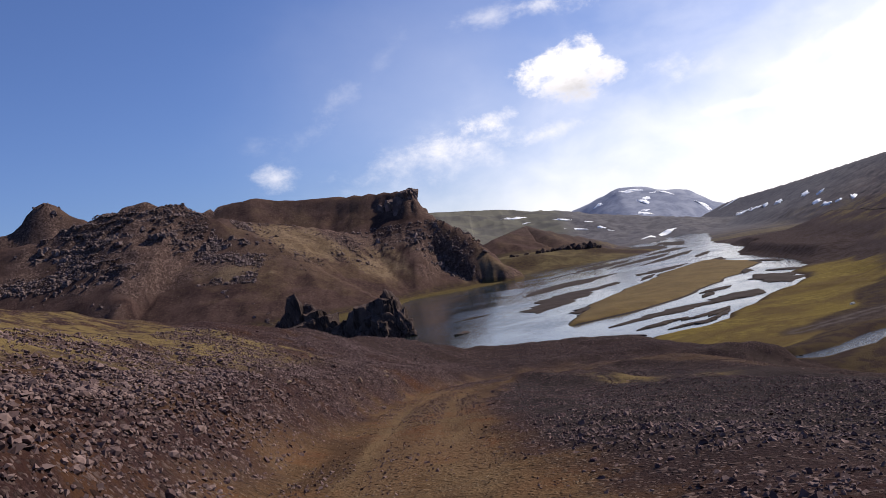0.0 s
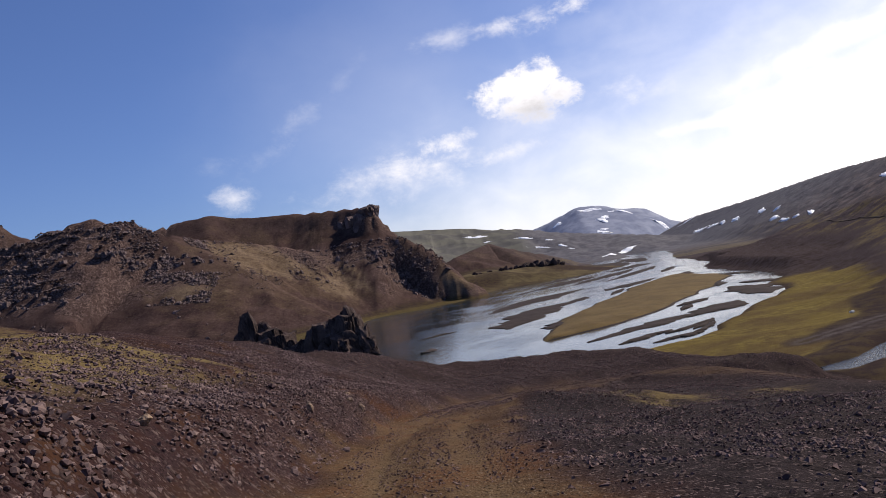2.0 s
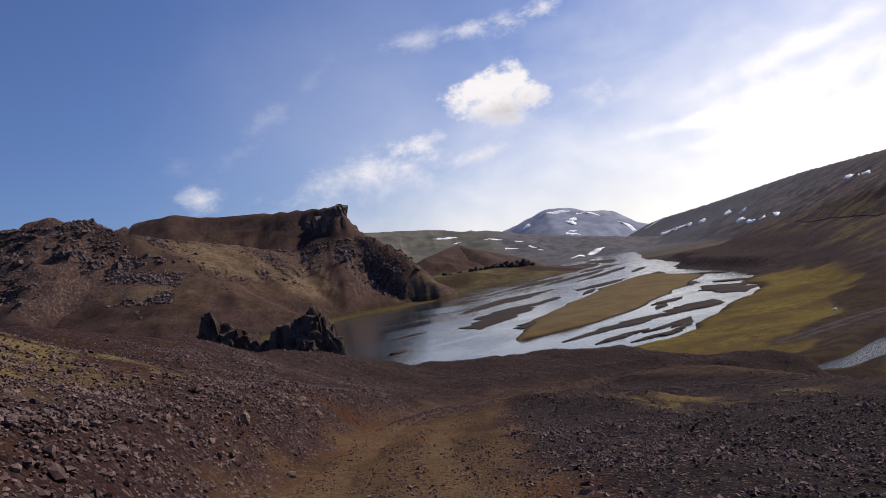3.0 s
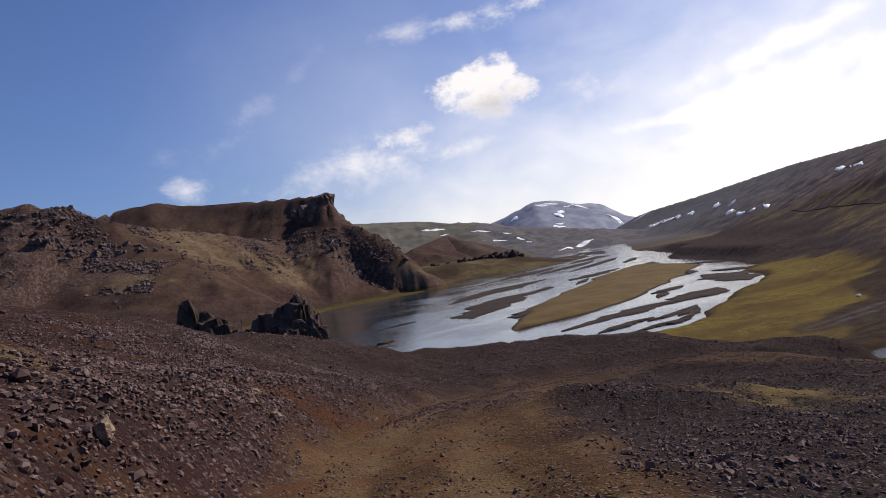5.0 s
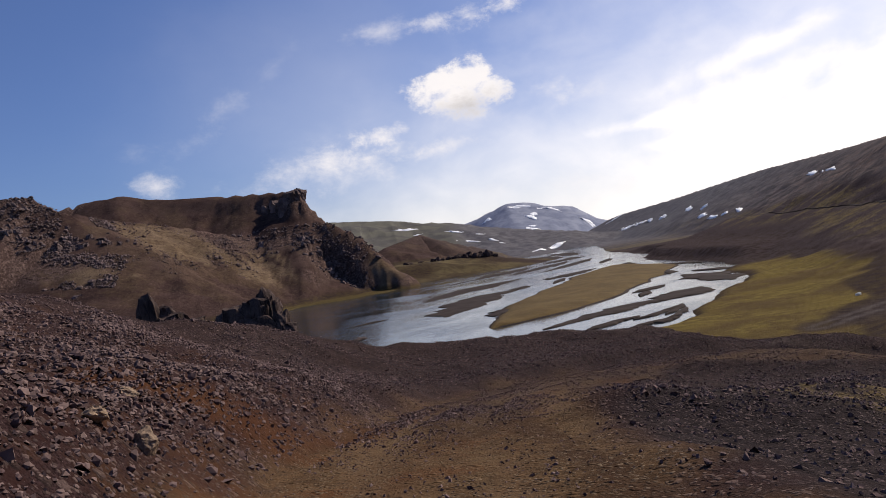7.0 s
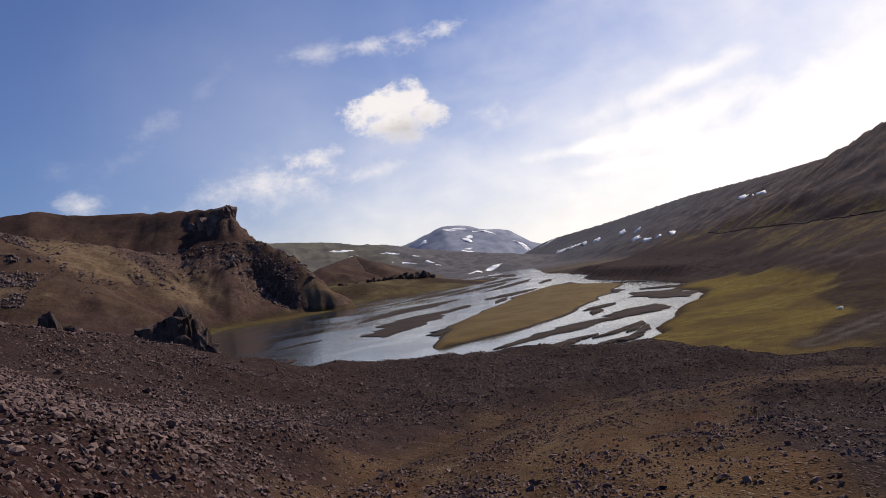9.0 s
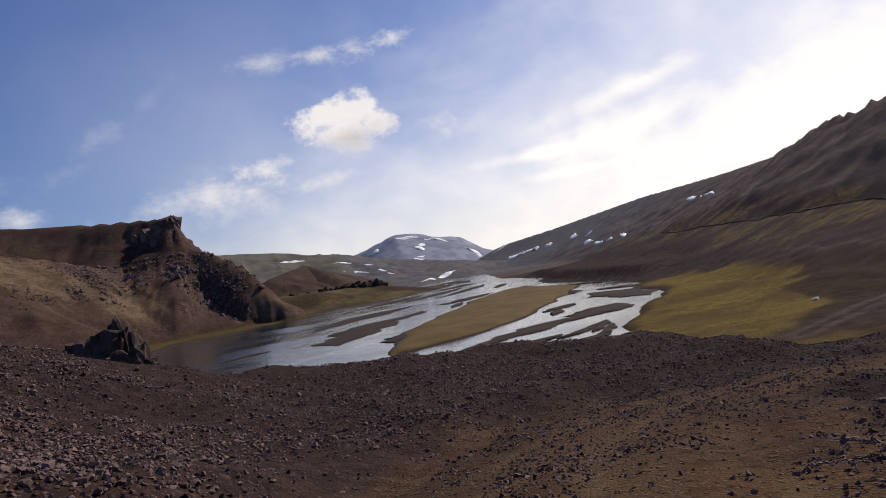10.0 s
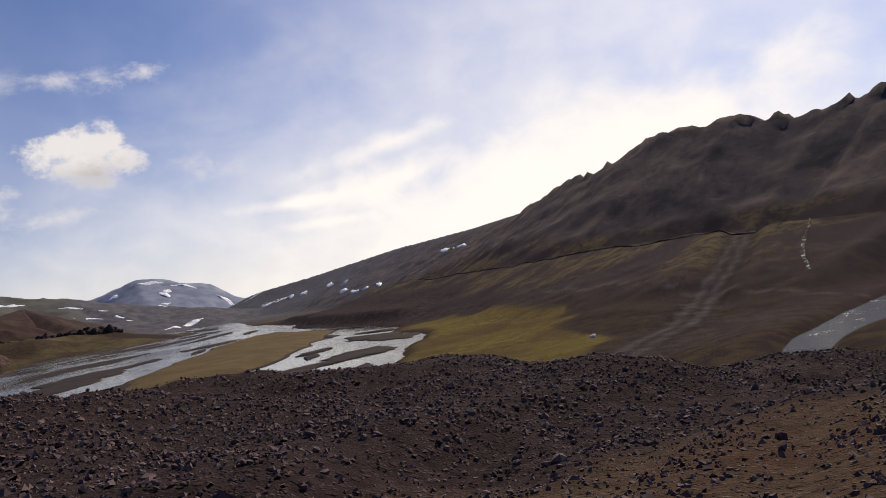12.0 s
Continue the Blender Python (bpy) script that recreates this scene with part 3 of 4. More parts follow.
plain = n.mix(n.attr("east"), plain, n.mix(n.span(mid, 0.4, 0.6), EAST_A, PLAIN_A))
plain = n.mix(n.math("MULTIPLY", n.attr("heath"), 0.8), plain, n.mix(n.span(h2, 0.4, 0.6), (0.072, 0.054, 0.032), (0.125, 0.098, 0.050)))
hill_col = n.mix(n.span(n.attr("height"), 0.02, 0.12), plain, scree)
# far slopes take colours with aerial haze painted in, bluest on the mountains
hill_col = n.mix(n.attr("haze"), hill_col, n.mix(n.attr("alpine"), n.mix(n.math("MULTIPLY", n.attr("east"), 0.75), n.mix(n.span(h1, 0.4, 0.6), FAR_HAZE_A, FAR_HAZE_B), n.mix(n.span(h2, 0.42, 0.58), (0.082, 0.078, 0.092), (0.132, 0.126, 0.140))), n.mix(n.span(h1, 0.4, 0.6), ALP_HAZE_A, ALP_HAZE_B)))
grass = n.mix(n.span(n.noise(p, 0.06, 7, 0.7), 0.4, 0.6), GRASS_A, n.mix(n.span(n.noise(p, 0.7, 6, 0.7), 0.35, 0.65), GRASS_B, GRASS_C))
grass = n.mix(n.math("MULTIPLY", n.span(n.noise(p, 0.05, 6, 0.65, 0.4), 0.45, 0.60), 0.8), grass, (0.082, 0.054, 0.026))
hill_col = n.mix(n.attr("meadow"), hill_col, grass)
hill_col = n.mix(n.math("MULTIPLY", n.attr("shore"), 0.3), hill_col, n.mix(small, (0.10, 0.08, 0.02), (0.17, 0.13, 0.035)))
hill_col = n.mix(n.math("MULTIPLY", n.attr("flat"), 0.6), hill_col, n.mix(n.span(mid, 0.35, 0.65), (0.044, 0.032, 0.031), (0.066, 0.050, 0.047)))
hill_col = n.mix(n.math("MULTIPLY", n.attr("hillcut"), 0.75), hill_col, n.mix(n.span(mid, 0.35, 0.65), (0.030, 0.021, 0.020), (0.050, 0.037, 0.035)))
hill_col = n.mix(n.math("MULTIPLY", n.attr("hilltrack"), 0.6), hill_col, n.mix(n.span(mid, 0.35, 0.65), (0.075, 0.060, 0.056), (0.115, 0.096, 0.090)))
hill_col = n.mix(n.math("MULTIPLY", n.attr("path"), 0.5), hill_col, (0.115, 0.090, 0.080))
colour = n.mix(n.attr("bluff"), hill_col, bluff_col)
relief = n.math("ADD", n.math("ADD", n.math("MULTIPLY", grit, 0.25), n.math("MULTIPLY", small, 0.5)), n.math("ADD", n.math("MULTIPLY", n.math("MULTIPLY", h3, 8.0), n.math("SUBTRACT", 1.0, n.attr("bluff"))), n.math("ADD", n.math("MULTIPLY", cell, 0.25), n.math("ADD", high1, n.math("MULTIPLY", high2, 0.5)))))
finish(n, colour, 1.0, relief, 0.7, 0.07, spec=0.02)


def rock_material(name, dark, pale, warm, scale, bump=0.6, dist=0.05, vary=0.0):
    m, n = material(name)
    p = place(n)
    a, b = n.noise(p, scale, 7, 0.65), n.noise(p, scale * 6, 6, 0.7)
    c = n.mix(n.span(a, 0.32, 0.68), dark, pale)
    c = n.mix(n.math("MULTIPLY", n.span(b, 0.5, 0.72), 0.6), c, warm)
    if vary:
        geo = n.add("ShaderNodeNewGeometry").outputs["Random Per Island"]
        c = n.mix(vary, c, n.mix(geo, (0.046, 0.029, 0.027), (0.265, 0.190, 0.164)), "MIX")
    finish(n, c, 0.9, n.math("ADD", a, n.math("MULTIPLY", b, 0.5)), bump, dist, spec=0.08)
    return m


stone_mat = rock_material("stone", STONE_A, STONE_B, STONE_C, 2.0, 0.5, 0.03)
gravel_mat = rock_material("loose_gravel", STONE_A, STONE_B, STONE_C, 3.0, 0.3, 0.02, 0.45)
lava_mat = rock_material("lava", (0.026, 0.018, 0.017), (0.095, 0.066, 0.058), (0.14, 0.095, 0.07), 0.9, 1.0, 0.6)
cliff_mat = rock_material("cliff_rock", (0.060, 0.042, 0.040), (0.190, 0.138, 0.128), (0.20, 0.15, 0.12), 0.3, 0.9, 0.5)
peat_mat = rock_material("peat_bank", (0.018, 0.013, 0.012), (0.042, 0.031, 0.027), (0.065, 0.048, 0.03), 0.5, 0.8, 0.2)
boulder_mat = rock_material("tan_boulder", (0.13, 0.092, 0.07), (0.30, 0.215, 0.15), (0.34, 0.22, 0.13), 1.5, 0.5, 0.03)
pale_mat = rock_material("pale_stone", (0.55, 0.52, 0.48), (0.7, 0.68, 0.64), (0.5, 0.45, 0.4), 3.0)

bar_mat, n = material("river_gravel")
p = place(n)
a, b = n.noise(p, 0.25, 6, 0.6), n.noise(p, 3.0, 6, 0.7)
finish(n, n.mix(n.span(a, 0.35, 0.65), (0.026, 0.018, 0.016), n.mix(b, (0.032, 0.023, 0.020), (0.052, 0.038, 0.032))), 0.95, b, 0.4, 0.05, spec=0.08)

island_mat, n = material("island_grass")
p = place(n)
a, b, c = n.noise(p, 0.12, 6, 0.65), n.noise(p, 0.8, 6, 0.65), n.noise(p, 5.0, 5, 0.7)
col = n.mix(n.span(a, 0.35, 0.62), ISLE_A, ISLE_B)
col = n.mix(n.math("MULTIPLY", n.span(b, 0.5, 0.7), 0.6), col, ISLE_C)
finish(n, col, 0.95, n.math("ADD", b, c), 0.6, 0.2, spec=0.1)

water_mat, n = material("river_water")
p = place(n)
flow = n.add("ShaderNodeMapping")
flow.inputs["Rotation"].default_value = (0, 0, radians(-25))
flow.inputs["Scale"].default_value = (1.0, 0.35, 1.0)
n.link(p, flow.inputs["Vector"])
w1, w2, w3 = n.noise(flow.outputs[0], 1.1, 4, 0.6), n.noise(flow.outputs[0], 5.0, 4, 0.6), n.noise(p, 0.035, 4, 0.6, 0.8)
waves = n.math("ADD", w1, n.math("MULTIPLY", w2, 0.4))
finish(n, (0.030, 0.036, 0.042), n.math("ADD", 0.06, n.math("MULTIPLY", n.span(w3, 0.4, 0.65), 0.12)), waves, WAVE, 0.12, ior=1.33, spec=0.5)

rapid_mat, n = material("stream_water")
p = place(n)
chop = n.math("ADD", n.noise(p, 1.6, 5, 0.65), n.math("MULTIPLY", n.noise(p, 6.0, 4, 0.6), 0.5))
# sun sparkles on the chop, painted as white flecks in the base colour
sparkle = n.math("MULTIPLY", n.span(n.noise(p, 0.35, 6, 0.7, 0.5), 0.54, 0.66), n.span(n.noise(p, 5.0, 6, 0.8), 0.54, 0.62))
finish(n, n.mix(sparkle, (0.030, 0.036, 0.042), (0.62, 0.64, 0.66)), n.math("ADD", 0.07, n.math("MULTIPLY", sparkle, 0.5)), chop, 0.6, 0.12, ior=1.33, spec=0.22)

# creek water whose broken glints are painted white into the colour
glint_mat, n = material("glinting_water")
p = place(n)
finish(n, n.mix(n.span(n.noise(p, 1.1, 6, 0.8), 0.54, 0.60), (0.040, 0.030, 0.024), (0.55, 0.56, 0.57)), 0.95, n.noise(p, 4.0, 4), 0.5, 0.1, spec=0.05)

snow_mat, n = material("old_snow")
p = place(n)
finish(n, n.mix(n.noise(p, 0.15, 6), (0.76, 0.78, 0.81), (0.92, 0.93, 0.94)), 0.7, n.noise(p, 0.4, 5), 0.3, 0.4)

# ---- ground: one sheet to the horizon ----
gx = stretch_axis(-3200, 3600, -10, 20, 0.44, 0.0140, 380)
gy = stretch_axis(-700, 4600, 0, 80, 0.45, 0.0102, 520)
mx, my = np.meshgrid(gx, gy)
mz, covers = land(mx, my)
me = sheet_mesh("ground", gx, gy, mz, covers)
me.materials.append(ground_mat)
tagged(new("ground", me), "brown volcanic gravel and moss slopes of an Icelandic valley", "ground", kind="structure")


def ground_z(x, y):
    return land(np.atleast_1d(np.asarray(x, float)), np.atleast_1d(np.asarray(y, float)))[0]


# ---- water ----
wx, wy = np.linspace(-90, 800, 60), np.linspace(40, 2600, 120)
me = sheet_mesh("water", wx, wy, np.zeros((120, 60)))
me.materials.append(water_mat)
tagged(new("water", me), "shallow braided river reflecting the pale sky", "river", kind="structure")


def ribbon(name, line, mat, lift, across=5, label="", category="", crown=0.0):
    """A strip along a plan polyline (x, y, half width) at a fixed height."""
    line = np.array(line, float)
    t = np.linspace(0, len(line) - 1, len(line) * 8)
    c = np.stack([np.interp(t, range(len(line)), line[:, k]) for k in range(3)], 1)
    d = np.gradient(c[:, :2], axis=0)
    d /= np.linalg.norm(d, axis=1)[:, None]
    nrm = np.stack([d[:, 1], -d[:, 0]], 1)
    w = np.linspace(-1, 1, across)
    xy = c[:, None, :2] + nrm[:, None] * (c[:, 2, None] * w[None])[..., None]
    zs = lift(xy[..., 0], xy[..., 1]) + crown * (1 - w[None] ** 2)
    co = np.concatenate([xy, zs[..., None]], 2).reshape(-1, 3)
    i = (np.arange(len(t) - 1)[:, None] * across + np.arange(across - 1)[None]).ravel()
    me = bare_mesh(name, co, np.stack([i, i + 1, i + across + 1, i + across], 1), True)
    me.materials.append(mat)
    return tagged(new(name, me), label, category)


tagged(ribbon("stream", [(a, b, w + 0.85) for a, b, w in STREAM], rapid_mat, lambda x, y: np.full(x.shape, 1.55), 5,
              "small glittering side stream in a gravel bed", "stream"), kind="structure")


# ---- islands and bars in the river ----
def river_island(name, spine, high, mat, label, category, group="", seed=0, ragged=0.5, taper=8.0):
    """A low island: spine points (x, y, half width), rounded shoulders, ragged edge."""
    spine = np.array(spine, float)
    m = len(spine)
    t = np.linspace(0, m - 1, 34 if taper > 4 else 46)
    k = np.arange(m)
    c = np.stack([np.interp(t, k, spine[:, j]) for j in range(3)], 1)
    for _ in range(2):
        c[1:-1] = (c[:-2] + 2 * c[1:-1] + c[2:]) / 4
    d = np.gradient(c[:, :2], axis=0)
    d /= np.linalg.norm(d, axis=1)[:, None] + 1e-9
    nrm = np.stack([d[:, 1], -d[:, 0]], 1)
    rows = len(t)
    ends = np.sqrt(np.clip(1 - np.abs(np.linspace(-1, 1, rows)) ** taper, 0, 1))
    across = np.array([-1, -0.93, -0.8, -0.45, 0, 0.45, 0.8, 0.93, 1.0])
    lift = np.array([-0.25, 0.3, 0.62, 0.9, 1, 0.9, 0.62, 0.3, -0.25])
    half = c[:, 2] * (0.15 + 0.85 * ends)
    rag = 1 + ragged * np.stack([fbm(t * 2.6 + 3.1, np.full(rows, seed + 0.3), 5, seed, 0.62), fbm(t * 2.6 - 2.1, np.full(rows, seed + 7.7), 5, seed + 9, 0.62)], 1)
    rag = np.clip(rag, 0.2, None)
    w = np.where(across[None] < 0, rag[:, :1], rag[:, 1:]) * half[:, None] * across[None]
    xy = c[:, None, :2] + nrm[:, None] * w[..., None]
    z = high * lift[None] * (0.25 + 0.75 * ends[:, None]) * (1 + 0.6 * fbm(xy[..., 0] / 5, xy[..., 1] / 5, 3, seed + 2))
    z[:, 0] = z[:, -1] = -0.3
    z[0] = z[-1] = -0.3
    co = np.concatenate([xy, z[..., None]], 2).reshape(-1, 3)
    q = 9
    i = (np.arange(rows - 1)[:, None] * q + np.arange(q - 1)[None]).ravel()
    base = np.array([*c[rows // 2, :2], 0])
    me = bare_mesh(name, co - base, np.stack([i, i + q, i + q + 1, i + 1], 1), True)
    me.materials.append(mat)
    ob = tagged(new(name, me), label, category, group)
    ob.matrix_world = Matrix.Translation(base)
    return ob


ISLAND = [(23, 156, 0.6), (32, 166, 6.5), (43, 184, 11.5), (57, 210, 15), (74, 236, 17), (88, 262, 17), (100, 292, 13), (112, 328, 3)]
island = river_island("grassy_island", ISLAND, 0.9, island_mat, "flat olive-green grassy island between two river arms", "island", seed=1, ragged=0.25)
rim = river_island("gravel_edge", [(a, c, w + 0.9) for a, c, w in ISLAND], 0.28, bar_mat, "", "", seed=1, ragged=0.3)
spot = rim.matrix_world.copy()
rim.parent = island
rim.matrix_local = island.matrix_world.inverted() @ spot
NEAR_BARS = [
    [(22, 196, 1.2), (25, 213, 6.0), (35, 237, 7.6), (45, 254, 6.0), (54, 265, 1.6)],
    [(49, 252, 0.5), (53, 262, 2.4), (58, 270, 2.6), (61, 277, 0.6)],
    [(29, 179, 0.8), (31, 184, 3.6), (34, 189, 4.6), (37, 193, 1.0)],
    [(28, 142, 0.5), (36, 148, 1.8), (44, 154, 3.2), (51, 158, 2.6), (57, 161, 0.6)],
    [(59, 182, 0.5), (63, 184, 1.8), (66, 187, 1.8), (70, 190, 0.5)],
    [(53, 156, 0.6), (58, 161, 4.0), (63, 166, 4.4), (69, 171, 0.8)],
    [(78, 175, 0.8), (80, 184, 4.6), (83, 195, 5.4), (85, 205, 4.6), (85, 213, 1.0)],
]
SHALLOWS = [
    [(31, 132, 0.4), (35, 135, 1.4), (39, 138, 1.4), (43, 140, 0.4)],
    [(35, 127, 0.4), (39, 129, 1.5), (42, 130, 1.3), (45, 131, 0.4)],
    [(40, 136, 0.3), (44, 138, 0.8), (49, 142, 0.8), (53, 146, 0.3)],
    [(45, 136, 0.3), (48, 139, 0.7), (51, 143, 0.6), (53, 147, 0.3)],
    [(43, 131, 0.3), (46, 134, 0.7), (49, 138, 0.7), (51, 141, 0.3)],
    [(14, 138, 0.4), (22, 132, 0.9), (28, 127, 1.2), (31, 124, 0.4)],
    [(56, 171, 0.4), (59, 176, 1.2), (62, 180, 0.4)],
    [(0, 210, 0.3), (5, 214, 0.7), (11, 219, 0.3)],
]
MID_BARS = [
    [(25, 268, 1.0), (35, 286, 5.6), (47, 307, 8.2), (60, 325, 7.4), (76, 340, 1.6)],
    [(73, 294, 1.2), (80, 302, 5.0), (90, 312, 5.6), (104, 328, 1.2)],
    [(92, 222, 0.8), (94, 216, 3.0), (96, 210, 3.2), (98, 203, 0.8)],
    [(109, 276, 0.8), (112, 266, 3.0), (111, 252, 0.8)],
    [(86, 222, 0.5), (90, 230, 1.8), (94, 240, 0.6)],
    [(66, 262, 0.5), (72, 276, 2.0), (78, 288, 0.6)],
    [(104, 300, 0.6), (112, 318, 3.0), (122, 338, 0.8)],
]
FAR_BARS = [
    [(57, 470, 1), (63, 486, 4.0), (70, 500, 1)],
    [(66, 400, 1), (80, 425, 6.5), (98, 452, 8), (118, 480, 2)],
    [(82, 392, 1), (100, 420, 6), (122, 455, 7), (148, 500, 2)],
    [(94, 372, 1), (112, 400, 5), (134, 436, 6), (156, 480, 1.5)],
    [(76, 470, 1), (94, 498, 7), (112, 518, 6), (128, 536, 1)],
]
FARTHEST_BARS = [
    [(132, 500, 2), (150, 528, 9), (166, 552, 9), (178, 590, 2)],
    [(52, 385, 0.8), (60, 398, 2.2), (70, 412, 0.8)],
    [(122, 372, 0.8), (134, 396, 3.2), (146, 424, 0.8)],
    [(178, 612, 6), (180, 680, 20), (183, 770, 30), (186, 860, 34), (188, 930, 12)],
    [(200, 640, 3), (216, 710, 9), (232, 790, 10), (250, 880, 3)],
]
for k, bar in enumerate(NEAR_BARS + SHALLOWS + MID_BARS + FAR_BARS + FARTHEST_BARS):
    river_island("gravel_bar", bar, 0.26, bar_mat, "low dark gravel bar in the shallow river", "gravel bar", "gravel bars in the river", seed=10 + 3 * k, ragged=0.95, taper=3.0)


# ---- rocks ----
def rock_mesh(name, detail, rough, seed, columns=0.0, flat=0.0):
    """A lump of rock: a ball broken up by cells, with flat facets and ledges."""
    bm = bmesh.new()
    bmesh.ops.create_icosphere(bm, subdivisions=detail, radius=1.0)
    co = np.array([v.co for v in bm.verts])
    rng = np.random.RandomState(seed)
    for _ in range(7 + detail * 2):
        d = rng.normal(size=3)
        d /= np.linalg.norm(d)
        cut = rng.uniform(0.55, 0.9)
        over = co @ d - cut
        co = co - np.clip(over, 0, None)[:, None] * d * 0.92
    if rough:
        a = fbm(co[:, 0] * 2 + seed, co[:, 1] * 2 + co[:, 2] * 1.3, 4, seed) + 0.6 * ridged(co[:, 0] * 3 - seed, co[:, 2] * (3 - 2 * columns) + co[:, 1] * 2, 3, seed + 5)
        co = co * (1 + rough * a)[:, None]
    co[:, 2] = np.where(co[:, 2] < -flat, -flat + (co[:, 2] + flat) * 0.2, co[:, 2]) if flat else co[:, 2]
    for v, c in zip(bm.verts, co):
        v.co = c
    me = bpy.data.meshes.new(name)
    bm.to_mesh(me)
    bm.free()
    return me



def set_rocks(name, places, meshes, label, category, group, mat, sink=0.25, seed=0):
    """Separate rocks (x, y, size, stretch up) standing in the ground, sharing a few meshes."""
    rng = np.random.RandomState(seed)
    for me in meshes:
        me.materials.clear()
        me.materials.append(mat)
    zs = ground_z([p[0] for p in places], [p[1] for p in places])
    for (x, y, s, tall), z in zip(places, zs):
        ob = tagged(new(name, meshes[rng.randint(len(meshes))]), label, category, group)
        ob.matrix_world = pose(x, y, z + s * tall * (0.75 - sink - 0.5), rng.uniform(-12, 12), rng.uniform(-12, 12), rng.uniform(0, 360)) @ Matrix.Diagonal((s * rng.uniform(0.8, 1.25), s * rng.uniform(0.75, 1.1), s * tall, 1))


# lava stacks by the lake
def pillar_mesh(name, seed):
    """An upright lava block: a broken prism with cracked, uneven sides."""
    bm = bmesh.new()
    bmesh.ops.create_cube(bm, size=2.0)
    bmesh.ops.subdivide_edges(bm, edges=bm.edges[:], cuts=5, use_grid_fill=True)
    co = np.array([v.co for v in bm.verts])
    rng = np.random.RandomState(seed)
    for _ in range(12):
        d = rng.normal(size=3) * (1, 1, 0.9)
        d /= np.linalg.norm(d)
        over = co @ d - rng.uniform(0.75, 1.05)
        co = co - np.clip(over, 0, None)[:, None] * d * 0.95
    crack = ridged(np.arctan2(co[:, 1], co[:, 0]) * 2.2 + seed, co[:, 2] * 0.8, 3, seed)
    co[:, :2] *= (1 + 0.19 * crack * (np.abs(co[:, 2]) < 0.98))[:, None]
    co[:, 2] += 0.16 * fbm(co[:, 0] * 2.2 + seed, co[:, 1] * 2.2, 3, seed + 4)
    co[:, :2] *= (1 - 0.07 * (co[:, 2:] + 1))
    co += 0.16 * np.stack([fbm(co[:, 1] * 2.7 + seed, co[:, 2] * 2.7, 3, seed + 6), fbm(co[:, 0] * 2.7, co[:, 2] * 2.7 + seed, 3, seed + 7), fbm(co[:, 0] * 2.7 - seed, co[:, 1] * 2.7, 3, seed + 8)], 1)
    for v, c in zip(bm.verts, co):
        v.co = c
    me = bpy.data.meshes.new(name)
    bm.to_mesh(me)
    bm.free()
    return me


def stack(columns, seed, label):
    """One craggy lava stack: blocks piled into uneven columns (x, y, radius, height)."""
    r = np.random.RandomState(seed)
    foot = new("rock_stack")
    foot.location = (columns[0][0], columns[0][1], 0)
    tagged(foot, label, "rock stack", "lava stacks on the lake shore")
    blocks = [pillar_mesh("lava_block", seed * 9 + k) for k in range(6)]
    for me in blocks:
        me.materials.append(lava_mat)

    def block(name, x, y, z, w, tall, lean):
        ob = new(name, blocks[r.randint(6)])
        ob.parent = foot
        ob.matrix_local = pose(x - columns[0][0], y - columns[0][1], z, r.uniform(-lean, lean), r.uniform(-lean, lean), r.uniform(0, 360)) @ Matrix.Diagonal((w, w * r.uniform(0.75, 1.1), tall, 1))

    for x, y, w, high in columns:
        block("lava_pillar", x, y, high * 0.42, w * 1.75, high * 0.56, 5)
        for _ in range(5):
            a, top = r.uniform(0, 6.283), high * r.uniform(0.4, 0.9)
            block("lava_pillar", x + 1.1 * w * math.cos(a), y + 1.1 * w * math.sin(a), top * 0.42, w * r.uniform(0.8, 1.3), top * 0.55, 9)
        for _ in range(5):
            a, size = r.uniform(0, 6.283), w * r.uniform(0.3, 0.6)
            block("lava_block", x + 1.7 * w * math.cos(a), y + 1.7 * w * math.sin(a) - 0.3, size * r.uniform(0.3, 1.2), size, size * r.uniform(0.7, 1.2), 30)


stack([(-15.2, 194, 1.7, 12.8), (-18, 195, 2.1, 10.3), (-21, 196, 2.2, 9.6), (-24, 198, 2.2, 9.0), (-27, 199, 2.0, 6.0), (-13, 192, 1.6, 7.4), (-12, 191, 1.3, 4.5), (-17, 192, 2.4, 6.7), (-21, 193, 2.2, 6.3)], 3, "jagged black lava stack rising from the lake shore")
stack([(-41, 206, 1.6, 14.6), (-43.5, 206, 2.0, 11.0), (-38.5, 207, 2.0, 11.6), (-36, 206, 2.0, 9.6), (-46, 206, 1.8, 8.0), (-33.5, 204, 2.0, 8.0), (-31, 203, 1.8, 6.4), (-39, 203, 2.6, 8.0), (-29, 202, 1.8, 4.6)], 5, "craggy black lava rock on the slope above the lake")

# little creek tumbling down the eastern bench, and a pale stone on the meadow
tagged(ribbon("hill_creek", [(122, 123.6, 0.08), (112, 119, 0.12), (106.1, 116.2, 0.16), (102, 114.6, 0.07), (97.8, 112.7, 0.24), (92.1, 109.9, 0.26), (88.9, 107.8, 0.20), (84.5, 105.1, 0.05)], glint_mat, lambda x, y: ground_z(x.ravel(), y.ravel()).reshape(x.shape) + 0.10, 3,
              "thin creek running down the hillside, its glints painted white", "creek"), kind="structure")
bank_y = np.linspace(311, 126, 90)
bank_x = np.interp(-bank_y, [-c[1] for c in BENCH[1:7]], [c[0] for c in BENCH[1:7]]) - 0.8 + 2.2 * fbm(bank_y / 14, bank_y * 0, 3, 58)
bank_w = np.clip(0.22 + 1.2 * fbm(bank_y / 5, bank_y * 0 + 3, 4, 59), 0.03, 0.55)
